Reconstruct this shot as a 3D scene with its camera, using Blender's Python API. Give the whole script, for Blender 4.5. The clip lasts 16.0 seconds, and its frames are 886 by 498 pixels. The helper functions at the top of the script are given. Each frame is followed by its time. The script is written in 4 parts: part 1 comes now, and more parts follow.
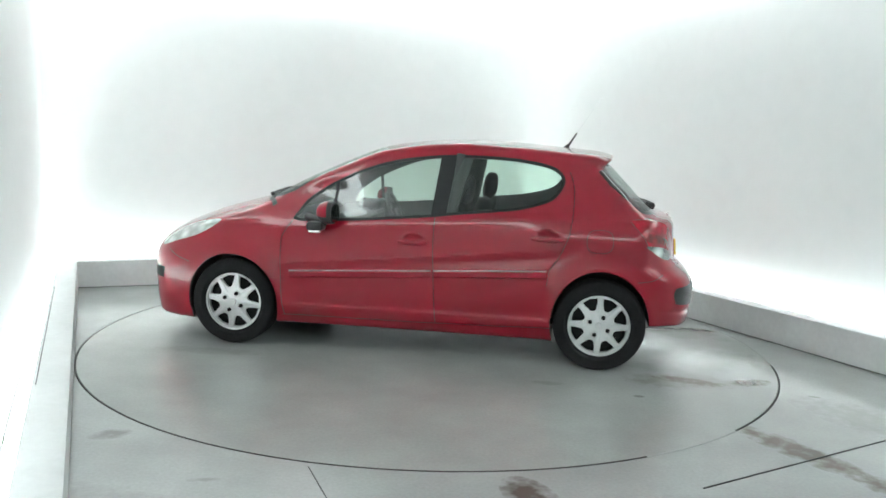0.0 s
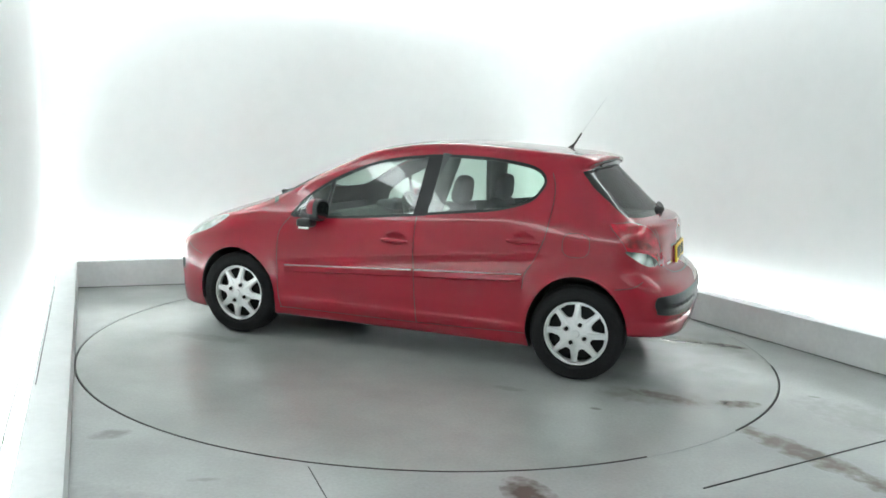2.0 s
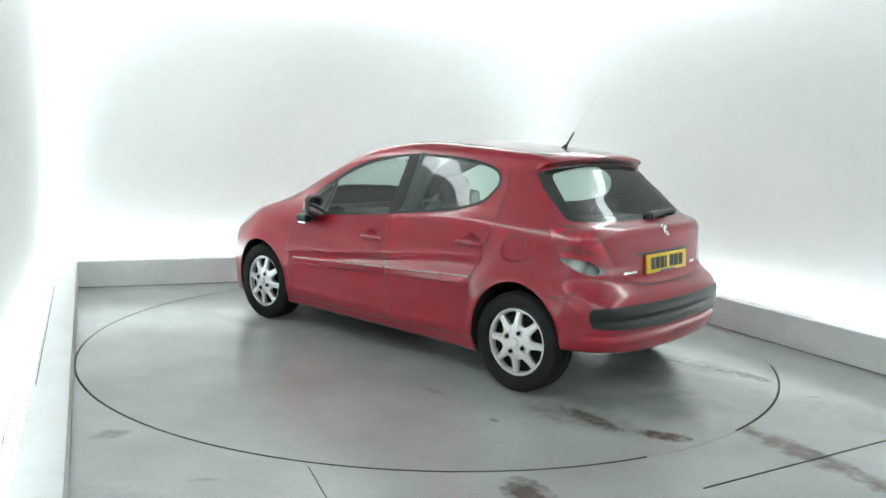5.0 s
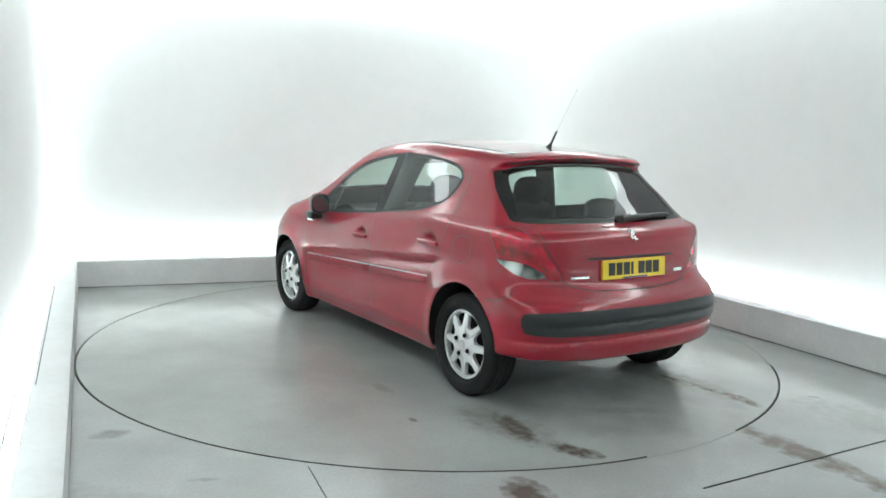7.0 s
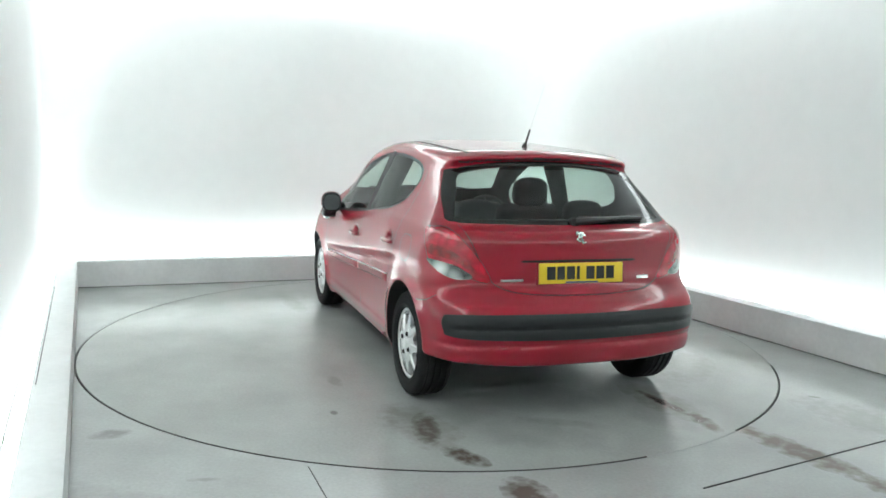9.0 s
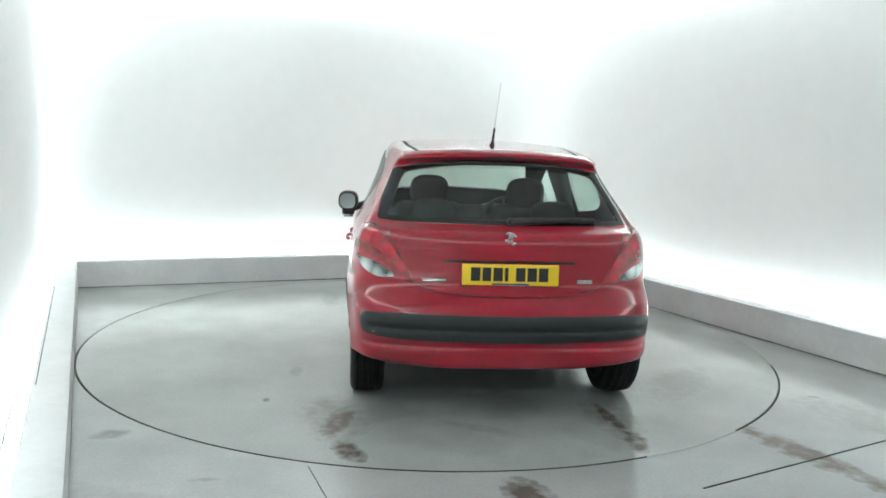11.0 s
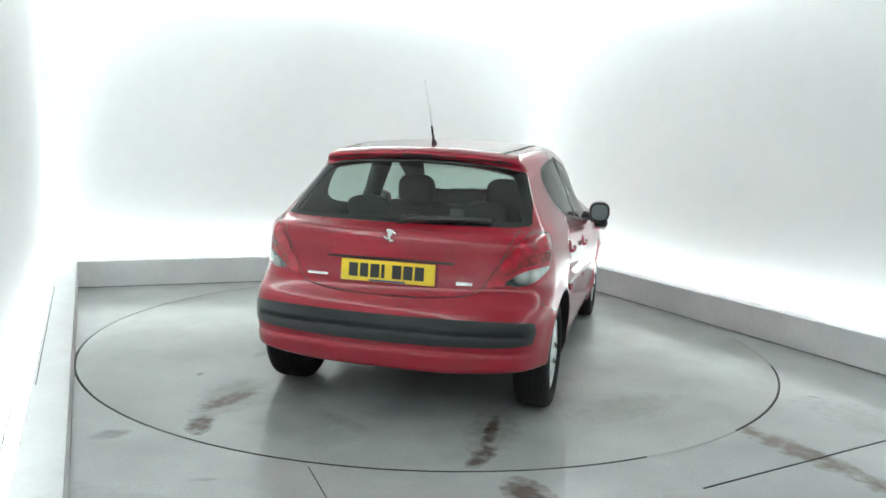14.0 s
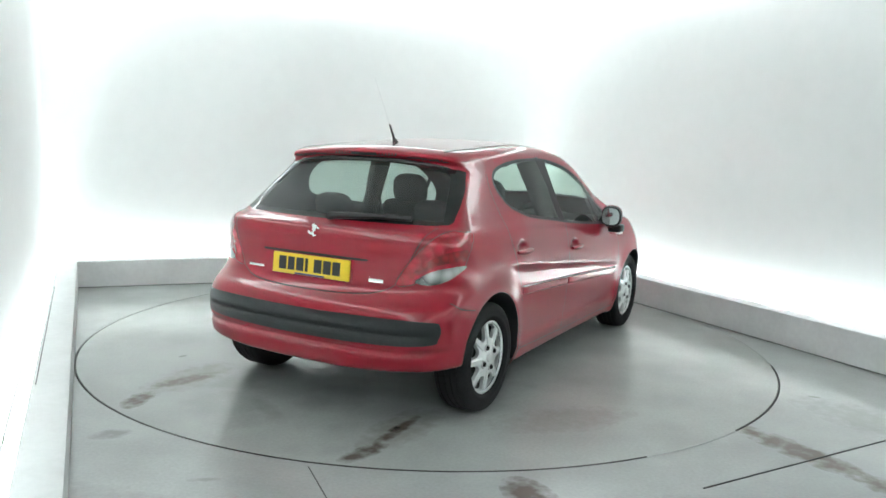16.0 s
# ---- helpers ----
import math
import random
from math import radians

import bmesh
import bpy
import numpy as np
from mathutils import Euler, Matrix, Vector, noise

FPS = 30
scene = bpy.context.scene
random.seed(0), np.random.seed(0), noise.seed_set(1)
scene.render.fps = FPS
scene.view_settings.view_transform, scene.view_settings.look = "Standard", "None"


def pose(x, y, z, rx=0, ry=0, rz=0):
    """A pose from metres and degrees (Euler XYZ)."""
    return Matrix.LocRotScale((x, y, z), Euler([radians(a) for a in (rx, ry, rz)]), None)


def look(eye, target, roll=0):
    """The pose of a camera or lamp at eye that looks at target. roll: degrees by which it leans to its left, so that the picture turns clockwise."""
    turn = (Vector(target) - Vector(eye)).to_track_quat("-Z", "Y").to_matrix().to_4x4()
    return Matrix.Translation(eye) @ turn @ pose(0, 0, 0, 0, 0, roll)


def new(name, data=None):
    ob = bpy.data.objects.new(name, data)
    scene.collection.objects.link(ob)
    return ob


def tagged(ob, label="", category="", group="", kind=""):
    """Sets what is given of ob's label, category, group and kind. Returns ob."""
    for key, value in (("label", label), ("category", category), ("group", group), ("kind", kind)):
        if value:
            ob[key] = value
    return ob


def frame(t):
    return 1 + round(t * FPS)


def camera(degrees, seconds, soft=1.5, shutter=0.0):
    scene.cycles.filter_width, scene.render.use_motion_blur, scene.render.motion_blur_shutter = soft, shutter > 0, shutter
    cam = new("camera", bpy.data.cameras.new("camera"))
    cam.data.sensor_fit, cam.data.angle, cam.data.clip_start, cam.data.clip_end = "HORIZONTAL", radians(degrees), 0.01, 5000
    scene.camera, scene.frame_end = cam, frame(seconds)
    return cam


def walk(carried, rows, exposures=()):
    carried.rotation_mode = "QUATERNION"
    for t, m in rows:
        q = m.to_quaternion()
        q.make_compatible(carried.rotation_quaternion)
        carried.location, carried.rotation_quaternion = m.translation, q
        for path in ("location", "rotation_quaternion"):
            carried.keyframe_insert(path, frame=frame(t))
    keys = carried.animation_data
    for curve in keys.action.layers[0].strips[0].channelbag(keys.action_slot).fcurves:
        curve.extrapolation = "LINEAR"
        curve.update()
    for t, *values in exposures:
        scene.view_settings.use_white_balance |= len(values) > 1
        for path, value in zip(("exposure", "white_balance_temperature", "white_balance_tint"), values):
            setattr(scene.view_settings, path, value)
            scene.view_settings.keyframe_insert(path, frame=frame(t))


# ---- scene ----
# ---- camera: fixed on its mount ----
cam = camera(58.35, 16.0, soft=1.6)
EYE = look((0.0, -5.863, 1.492), (0.0746, 0.0791, 0.6667), 2.05)
walk(cam, [(0, EYE), (16, EYE)], exposures=[(0, 0.60, 6500, 10), (16, 0.60, 6500, 10)])

# ---- world and light levels ----
world = bpy.data.worlds.new("world")
scene.world = world
world.use_nodes = True
world.node_tree.nodes["Background"].inputs[0].default_value = (0.8, 0.85, 0.85, 1)
world.node_tree.nodes["Background"].inputs[1].default_value = 0.0
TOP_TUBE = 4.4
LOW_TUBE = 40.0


# ---- materials ----
def shader(name, color, rough=0.5, metal=0.0, coat=0.0, grain=0.0, scale=40.0, bump=0.0, blotch=0.0, blotch_scale=2.0, spec=0.5, emit=None):
    """A principled material whose colour varies at two scales, with a fine relief."""
    m = bpy.data.materials.new(name)
    m.use_nodes = True
    nt = m.node_tree
    b = nt.nodes["Principled BSDF"]
    b.inputs["Base Color"].default_value = (*color, 1)
    b.inputs["Roughness"].default_value = rough
    b.inputs["Metallic"].default_value = metal
    b.inputs["Coat Weight"].default_value = coat
    b.inputs["Coat Roughness"].default_value = 0.04
    b.inputs["Specular IOR Level"].default_value = spec
    if emit:
        b.inputs["Emission Color"].default_value = (*emit[0], 1)
        b.inputs["Emission Strength"].default_value = emit[1]
    co = nt.nodes.new("ShaderNodeTexCoord")
    if grain or blotch:
        total = None
        for amount, sc in ((grain, scale), (blotch, blotch_scale)):
            if not amount:
                continue
            n = nt.nodes.new("ShaderNodeTexNoise")
            n.inputs["Scale"].default_value = sc
            n.inputs["Detail"].default_value = 5
            nt.links.new(co.outputs["Object"], n.inputs["Vector"])
            r = nt.nodes.new("ShaderNodeMapRange")
            r.inputs[1].default_value, r.inputs[2].default_value = 0.3, 0.7
            r.inputs[3].default_value, r.inputs[4].default_value = 1 - amount, 1 + amount
            nt.links.new(n.outputs["Fac"], r.inputs[0])
            if total is None:
                total = r.outputs[0]
            else:
                x = nt.nodes.new("ShaderNodeMath")
                x.operation = "MULTIPLY"
                nt.links.new(total, x.inputs[0])
                nt.links.new(r.outputs[0], x.inputs[1])
                total = x.outputs[0]
        v = nt.nodes.new("ShaderNodeVectorMath")
        v.operation = "SCALE"
        v.inputs[0].default_value = color
        nt.links.new(total, v.inputs["Scale"])
        nt.links.new(v.outputs[0], b.inputs["Base Color"])
    if bump:
        n = nt.nodes.new("ShaderNodeTexNoise")
        n.inputs["Scale"].default_value = scale
        n.inputs["Detail"].default_value = 3
        nt.links.new(co.outputs["Object"], n.inputs["Vector"])
        u = nt.nodes.new("ShaderNodeBump")
        u.inputs["Strength"].default_value = bump
        u.inputs["Distance"].default_value = 0.004
        nt.links.new(n.outputs["Fac"], u.inputs["Height"])
        nt.links.new(u.outputs[0], b.inputs["Normal"])
    return m


def glass(name, tint, gloss=0.02):
    """A thin pane: it lets tinted light through and mirrors by Fresnel."""
    m = bpy.data.materials.new(name)
    m.use_nodes = True
    nt = m.node_tree
    nt.nodes.clear()
    out = nt.nodes.new("ShaderNodeOutputMaterial")
    mix = nt.nodes.new("ShaderNodeMixShader")
    lw = nt.nodes.new("ShaderNodeLayerWeight")
    lw.inputs["Blend"].default_value = 0.5
    pw = nt.nodes.new("ShaderNodeMath")
    pw.operation = "POWER"
    pw.inputs[1].default_value = 5.0
    nt.links.new(lw.outputs["Facing"], pw.inputs[0])
    fr = nt.nodes.new("ShaderNodeMath")
    fr.operation = "MULTIPLY_ADD"
    fr.inputs[1].default_value, fr.inputs[2].default_value = 0.5, 0.085
    nt.links.new(pw.outputs[0], fr.inputs[0])
    tr = nt.nodes.new("ShaderNodeBsdfTransparent")
    tr.inputs[0].default_value = (*tint, 1)
    gl = nt.nodes.new("ShaderNodeBsdfGlossy")
    gl.inputs["Roughness"].default_value = gloss
    nt.links.new(fr.outputs[0], mix.inputs[0])
    nt.links.new(tr.outputs[0], mix.inputs[1])
    nt.links.new(gl.outputs[0], mix.inputs[2])
    nt.links.new(mix.outputs[0], out.inputs[0])
    return m


def concrete(name, color, stains=(), rough=0.22, coated=()):
    """Sealed grey floor paint: cloudy, scuffed and half glossy, with brown stains (centre x, y, half length, half
    width, turn, strength) and patches of glossier coat.
    """
    m = shader(name, color, rough, grain=0.05, scale=60, blotch=0.13, blotch_scale=1.6)
    nt = m.node_tree
    b = nt.nodes["Principled BSDF"]
    co = nt.nodes.new("ShaderNodeTexCoord")
    n = nt.nodes.new("ShaderNodeTexNoise")
    n.inputs["Scale"].default_value, n.inputs["Detail"].default_value = 1.7, 4
    nt.links.new(co.outputs["Object"], n.inputs["Vector"])
    r = nt.nodes.new("ShaderNodeMapRange")
    r.inputs[1].default_value, r.inputs[2].default_value = 0.0, 1.0
    r.inputs[3].default_value, r.inputs[4].default_value = 0.40, 1.0
    nt.links.new(n.outputs["Fac"], r.inputs[0])
    nt.links.new(r.outputs[0], b.inputs["Specular IOR Level"])
    last = b.inputs["Base Color"].links[0].from_socket
    grit = nt.nodes.new("ShaderNodeTexNoise")
    grit.inputs["Scale"].default_value, grit.inputs["Detail"].default_value = 13, 8
    nt.links.new(co.outputs["Object"], grit.inputs["Vector"])

    def patch(x, y, hl, hw, turn):
        """Distance from a patch's middle, 1 at its rim."""
        mp = nt.nodes.new("ShaderNodeMapping")
        mp.vector_type = "TEXTURE"
        mp.inputs["Location"].default_value = (x, y, 0)
        mp.inputs["Rotation"].default_value = (0, 0, radians(turn))
        mp.inputs["Scale"].default_value = (hl, hw, 1)
        nt.links.new(co.outputs["Object"], mp.inputs["Vector"])
        flat = nt.nodes.new("ShaderNodeVectorMath")
        flat.operation = "MULTIPLY"
        flat.inputs[1].default_value = (1, 1, 0)
        nt.links.new(mp.outputs[0], flat.inputs[0])
        ln = nt.nodes.new("ShaderNodeVectorMath")
        ln.operation = "LENGTH"
        nt.links.new(flat.outputs[0], ln.inputs[0])
        return ln.outputs["Value"]

    # soft patches of extra clear coat
    coat_mask = None
    for spot in coated:
        fall = nt.nodes.new("ShaderNodeMapRange")
        fall.inputs[1].default_value, fall.inputs[2].default_value = 1.2, 0.2
        fall.inputs[3].default_value, fall.inputs[4].default_value = 0.0, 0.6
        nt.links.new(patch(*spot), fall.inputs[0])
        if coat_mask is None:
            coat_mask = fall.outputs[0]
        else:
            top = nt.nodes.new("ShaderNodeMath")
            top.operation = "MAXIMUM"
            nt.links.new(coat_mask, top.inputs[0])
            nt.links.new(fall.outputs[0], top.inputs[1])
            coat_mask = top.outputs[0]
    if coat_mask is not None:
        lumps = nt.nodes.new("ShaderNodeTexNoise")
        lumps.inputs["Scale"].default_value, lumps.inputs["Detail"].default_value = 5, 5
        nt.links.new(co.outputs["Object"], lumps.inputs["Vector"])
        both = nt.nodes.new("ShaderNodeMath")
        both.operation = "ADD"
        nt.links.new(coat_mask, both.inputs[0])
        nt.links.new(lumps.outputs["Fac"], both.inputs[1])
        gloss = nt.nodes.new("ShaderNodeMapRange")
        gloss.inputs[1].default_value, gloss.inputs[2].default_value = 0.68, 1.0
        gloss.inputs[3].default_value, gloss.inputs[4].default_value = 0.0, 0.75
        nt.links.new(both.outputs[0], gloss.inputs[0])
        nt.links.new(gloss.outputs[0], b.inputs["Coat Weight"])
        b.inputs["Coat Roughness"].default_value = 0.15
    for x, y, hl, hw, turn, strength, tone in stains:
        fall = nt.nodes.new("ShaderNodeMapRange")
        fall.inputs[1].default_value, fall.inputs[2].default_value = 1.0, 0.35
        fall.inputs[3].default_value, fall.inputs[4].default_value = 0.0, 0.55
        nt.links.new(patch(x, y, hl, hw, turn), fall.inputs[0])
        add = nt.nodes.new("ShaderNodeMath")
        add.operation = "ADD"
        nt.links.new(fall.outputs[0], add.inputs[0])
        nt.links.new(grit.outputs["Fac"], add.inputs[1])
        cut = nt.nodes.new("ShaderNodeMapRange")
        cut.inputs[1].default_value, cut.inputs[2].default_value = 0.66, 1.06
        cut.inputs[3].default_value, cut.inputs[4].default_value = 0.0, strength
        gate = nt.nodes.new("ShaderNodeMath")
        gate.operation = "MULTIPLY"
        near = nt.nodes.new("ShaderNodeMapRange")
        near.inputs[1].default_value, near.inputs[2].default_value = 0.0, 0.2
        nt.links.new(fall.outputs[0], near.inputs[0])
        nt.links.new(add.outputs[0], gate.inputs[0])
        nt.links.new(near.outputs[0], gate.inputs[1])
        nt.links.new(gate.outputs[0], cut.inputs[0])
        mx = nt.nodes.new("ShaderNodeMix")
        mx.data_type = "RGBA"
        nt.links.new(cut.outputs[0], mx.inputs[0])
        nt.links.new(last, mx.inputs[6])
        mx.inputs[7].default_value = (*tone, 1)
        last = mx.outputs[2]
    nt.links.new(last, b.inputs["Base Color"])
    return m


BROWN, TAN, GREYISH = (0.105, 0.080, 0.066), (0.165, 0.138, 0.120), (0.20, 0.20, 0.19)
FLOOR = concrete("floor_paint", (0.385, 0.40, 0.395), [
    (1.88, -2.07, 0.55, 0.15, -61, 1.0, TAN), (2.17, -2.60, 0.45, 0.15, -62, 0.95, TAN),
    (0.45, -2.66, 0.26, 0.15, -70, 0.9, BROWN), (-1.55, -2.12, 0.14, 0.09, 30, 0.6, GREYISH),
    (2.37, -1.17, 0.06, 0.02, -20, 0.8, GREYISH), (-0.95, -2.6, 0.1, 0.03, 10, 0.5, GREYISH), (2.5, -1.6, 0.7, 0.3, -60, 0.35, GREYISH), (0.9, -2.8, 0.6, 0.2, 15, 0.3, GREYISH), (-1.2, -2.9, 0.6, 0.25, -20, 0.25, GREYISH)])
DISC = concrete("turntable_paint", (0.37, 0.385, 0.375), [
    (-1.75, 0.66, 0.50, 0.24, 8, 0.40, TAN), (-1.80, 0.64, 0.30, 0.10, -12, 0.8, BROWN), (-2.20, 0.58, 0.20, 0.10, 25, 0.95, BROWN),
    (-1.72, -0.86, 0.50, 0.20, 3, 0.40, TAN), (-1.74, -0.85, 0.34, 0.055, 4, 0.95, BROWN), (-2.10, -0.88, 0.22, 0.08, -10, 0.9, BROWN),
    (-0.9, 0.93, 0.16, 0.06, 0, 0.4, GREYISH), (1.4, 0.8, 0.5, 0.12, 3, 0.3, GREYISH), (1.5, -0.9, 0.5, 0.12, 0, 0.3, GREYISH),
    (-1.45, 1.05, 0.05, 0.03, 0, 0.8, GREYISH), (-1.9, -0.1, 0.35, 0.08, 60, 0.3, GREYISH), (-1.1, -1.5, 0.6, 0.25, -40, 0.25, TAN)],
    rough=0.2, coated=[(-1.95, 0.15, 0.55, 0.28, 50), (-1.95, -0.72, 0.40, 0.22, -10), (-1.65, 0.35, 0.35, 0.22, 20), (-1.5, -0.3, 0.40, 0.25, 0), (-1.1, -1.05, 0.6, 0.18, 5), (0.2, -0.6, 0.7, 0.3, 0)])
WALL = shader("white_wall_paint", (0.89, 0.905, 0.90), 0.75, grain=0.01, scale=8, blotch=0.015, blotch_scale=0.8)
CEILING = shader("ceiling_paint", (0.86, 0.88, 0.88), 0.8, grain=0.02, scale=20, blotch=0.02)
PLINTH = shader("plinth_paint", (0.74, 0.75, 0.75), 0.55, grain=0.03, scale=30, blotch=0.06, blotch_scale=3)
# grey of the unseen near wall, set to dim reflections in the car
NEAR_GREY = shader("near_wall_grey", (0.45, 0.455, 0.46), 0.6, grain=0.05, scale=20, blotch=0.05)
PIT = shader("dark_steel", (0.02, 0.02, 0.02), 0.7, grain=0.2)
HOUSING = shader("white_enamel", (0.75, 0.75, 0.75), 0.4, grain=0.02)
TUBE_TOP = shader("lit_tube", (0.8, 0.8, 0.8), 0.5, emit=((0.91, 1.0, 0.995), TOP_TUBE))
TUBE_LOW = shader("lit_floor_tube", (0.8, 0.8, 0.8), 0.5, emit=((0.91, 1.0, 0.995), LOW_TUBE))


# ---- mesh helpers ----
def mesh_object(name, bm, material, parent=None, label="", smooth=False):
    me = bpy.data.meshes.new(name)
    bmesh.ops.recalc_face_normals(bm, faces=bm.faces)
    bm.to_mesh(me)
    bm.free()
    me.materials.append(material)
    if smooth:
        me.polygons.foreach_set("use_smooth", [True] * len(me.polygons))
        me.set_sharp_from_angle(angle=radians(38))
    ob = new(name, me)
    ob.parent = parent
    return tagged(ob, label)


def part(name, bm, material, parent, label=""):
    return mesh_object(name, bm, material, parent, label, smooth=True)


def box(bm, lo, hi, m=None, bevel=0.0):
    """A box from corner lo to corner hi, turned by m, with rounded edges."""
    lo, hi = Vector(lo), Vector(hi)
    got = bmesh.ops.create_cube(bm, size=1, matrix=Matrix.LocRotScale((lo + hi) / 2, None, hi - lo))
    if bevel:
        edges = list({e for v in got["verts"] for e in v.link_edges})
        got = bmesh.ops.bevel(bm, geom=edges, offset=bevel, segments=3, profile=0.5, affect="EDGES")
    if m is not None:
        bmesh.ops.transform(bm, matrix=m, verts=list({v for v in got["verts"]}))
    return bm


def prism(points, z0, z1):
    """An upright prism over a plan polygon."""
    bm = bmesh.new()
    low = [bm.verts.new((x, y, z0)) for x, y in points]
    high = [bm.verts.new((x, y, z1)) for x, y in points]
    bm.faces.new(list(reversed(low)))
    bm.faces.new(high)
    n = len(points)
    for i in range(n):
        bm.faces.new((low[i], low[(i + 1) % n], high[(i + 1) % n], high[i]))
    return bm


def tube(points, radius, sides=10, closed=False):
    """A round bar along a line of points; radius may be a list."""
    bm = bmesh.new()
    pts = [Vector(p) for p in points]
    n = len(pts)
    rings = []
    for i, p in enumerate(pts):
        a, b = (pts[i - 1], pts[(i + 1) % n]) if closed else (pts[max(i - 1, 0)], pts[min(i + 1, n - 1)])
        q = (b - a).to_track_quat("Z", "Y").to_matrix()
        r = radius[i] if isinstance(radius, (list, tuple)) else radius
        rings.append([bm.verts.new(p + q @ Vector((r * math.cos(k * math.tau / sides), r * math.sin(k * math.tau / sides), 0))) for k in range(sides)])
    for i in range(n if closed else n - 1):
        for k in range(sides):
            bm.faces.new((rings[i][k], rings[i][(k + 1) % sides], rings[(i + 1) % n][(k + 1) % sides], rings[(i + 1) % n][k]))
    if not closed:
        bm.faces.new(rings[0])
        bm.faces.new(rings[-1])
    return bm


def lathe(profile, steps=64, y_axis=True):
    """A ring turned about the y axis from (radius, y) pairs."""
    bm = bmesh.new()
    rings = [[bm.verts.new((r * math.cos(k * math.tau / steps), y, r * math.sin(k * math.tau / steps))) for k in range(steps)] for r, y in profile]
    for a, b in zip(rings, rings[1:]):
        for k in range(steps):
            bm.faces.new((a[k], a[(k + 1) % steps], b[(k + 1) % steps], b[k]))
    return bm


def loft(sections):
    """A closed skin over rings of points."""
    bm = bmesh.new()
    rings = [[bm.verts.new(p) for p in s] for s in sections]
    n = len(rings[0])
    for a, b in zip(rings, rings[1:]):
        for k in range(n):
            bm.faces.new((a[k], a[(k + 1) % n], b[(k + 1) % n], b[k]))
    bm.faces.new(list(reversed(rings[0])))
    bm.faces.new(rings[-1])
    return bm


# ---- the studio ----
# walls as lines: outward normal and distance from the turntable's centre
LINE_LEFT, LINE_BACK, LINE_RIGHT, LINE_NEAR = ((-.9166, -.3998), 2.446), ((-.3714, .9285), 2.527), ((.8894, .4572), 2.462), ((.3857, -.9226), 6.6)
ROUND = [LINE_LEFT, LINE_BACK, LINE_RIGHT, LINE_NEAR]
HEIGHT = 2.985


def crossing(a, b, da, db):
    (n1, c1), (n2, c2) = a, b
    c1, c2 = c1 + da, c2 + db
    d = n1[0] * n2[1] - n1[1] * n2[0]
    return ((c1 * n2[1] - c2 * n1[1]) / d, (n1[0] * c2 - n2[0] * c1) / d)


def strip(i, inner, outer, cut=True):
    """Plan of a band along wall i between two distances behind its plinth's face."""
    before, line, after = ROUND[i - 1], ROUND[i], ROUND[(i + 1) % 4]
    return [crossing(before, line, inner, inner), crossing(line, after, inner, inner), crossing(line, after, outer, outer), crossing(before, line, outer, outer)]


GAP, DEEP = 0.17, 0.27
NAMES = ("wall_west", "wall_north", "wall_east", "wall_south")
for i in range(4):
    tagged(mesh_object(NAMES[i], prism(strip(i, DEEP, DEEP + 0.15), 0, HEIGHT + 0.1), WALL if i < 3 else NEAR_GREY), "smooth painted studio wall, white and washed with light, grey on the added unseen side", "wall", kind="structure")
    if i < 3:
        bm = prism(strip(i, 0, GAP), 0.007, 0.25)
        bmesh.ops.bevel(bm, geom=[e for e in bm.edges if all(v.co.z > 0.2 for v in e.verts)], offset=0.006, segments=2, affect="EDGES")
        tagged(mesh_object("plinth", bm, PLINTH), "low pale grey boxed plinth along the wall", "plinth", group="plinths round the room", kind="structure")
        # dark set-back strip stands in for the shade under the plinth
        tagged(mesh_object("plinth_gap_shade", prism(strip(i, 0.012, GAP - 0.02), 0, 0.0068), PIT), "dark strip for the shadow gap under the plinth", "plinth", kind="structure")
line = strip(0, 0.146, 0.150)
mix = lambda p, q, s: (p[0] + (q[0] - p[0]) * s, p[1] + (q[1] - p[1]) * s)
bm = prism([mix(line[0], line[1], .58), mix(line[0], line[1], .855), mix(line[3], line[2], .855), mix(line[3], line[2], .58)], .249, .2515)
tagged(mesh_object("plinth_joint", bm, PIT), "thin dark joint along the plinth's top", "plinth", kind="structure")
# rounded corner between the back and right walls
c, r = crossing(LINE_BACK, LINE_RIGHT, DEEP - .28, DEEP - .28), .28
a0, a1 = math.atan2(LINE_RIGHT[0][1], LINE_RIGHT[0][0]), math.atan2(LINE_BACK[0][1], LINE_BACK[0][0])
bend = [(c[0] + r * math.cos(a0 + (a1 - a0) * k / 16), c[1] + r * math.sin(a0 + (a1 - a0) * k / 16)) for k in range(17)]
tagged(mesh_object("wall_corner", prism(bend + [crossing(LINE_BACK, LINE_RIGHT, DEEP - .001, DEEP - .001)], .0, HEIGHT - .001), WALL, smooth=True), "rounded white corner between two walls", "wall", kind="structure")
outer = [crossing(ROUND[i - 1], ROUND[i], DEEP + 0.15, DEEP + 0.15) for i in range(4)]
tagged(mesh_object("ceiling", prism(outer, HEIGHT, HEIGHT + 0.1), CEILING), "plain white studio ceiling", "ceiling", kind="structure")


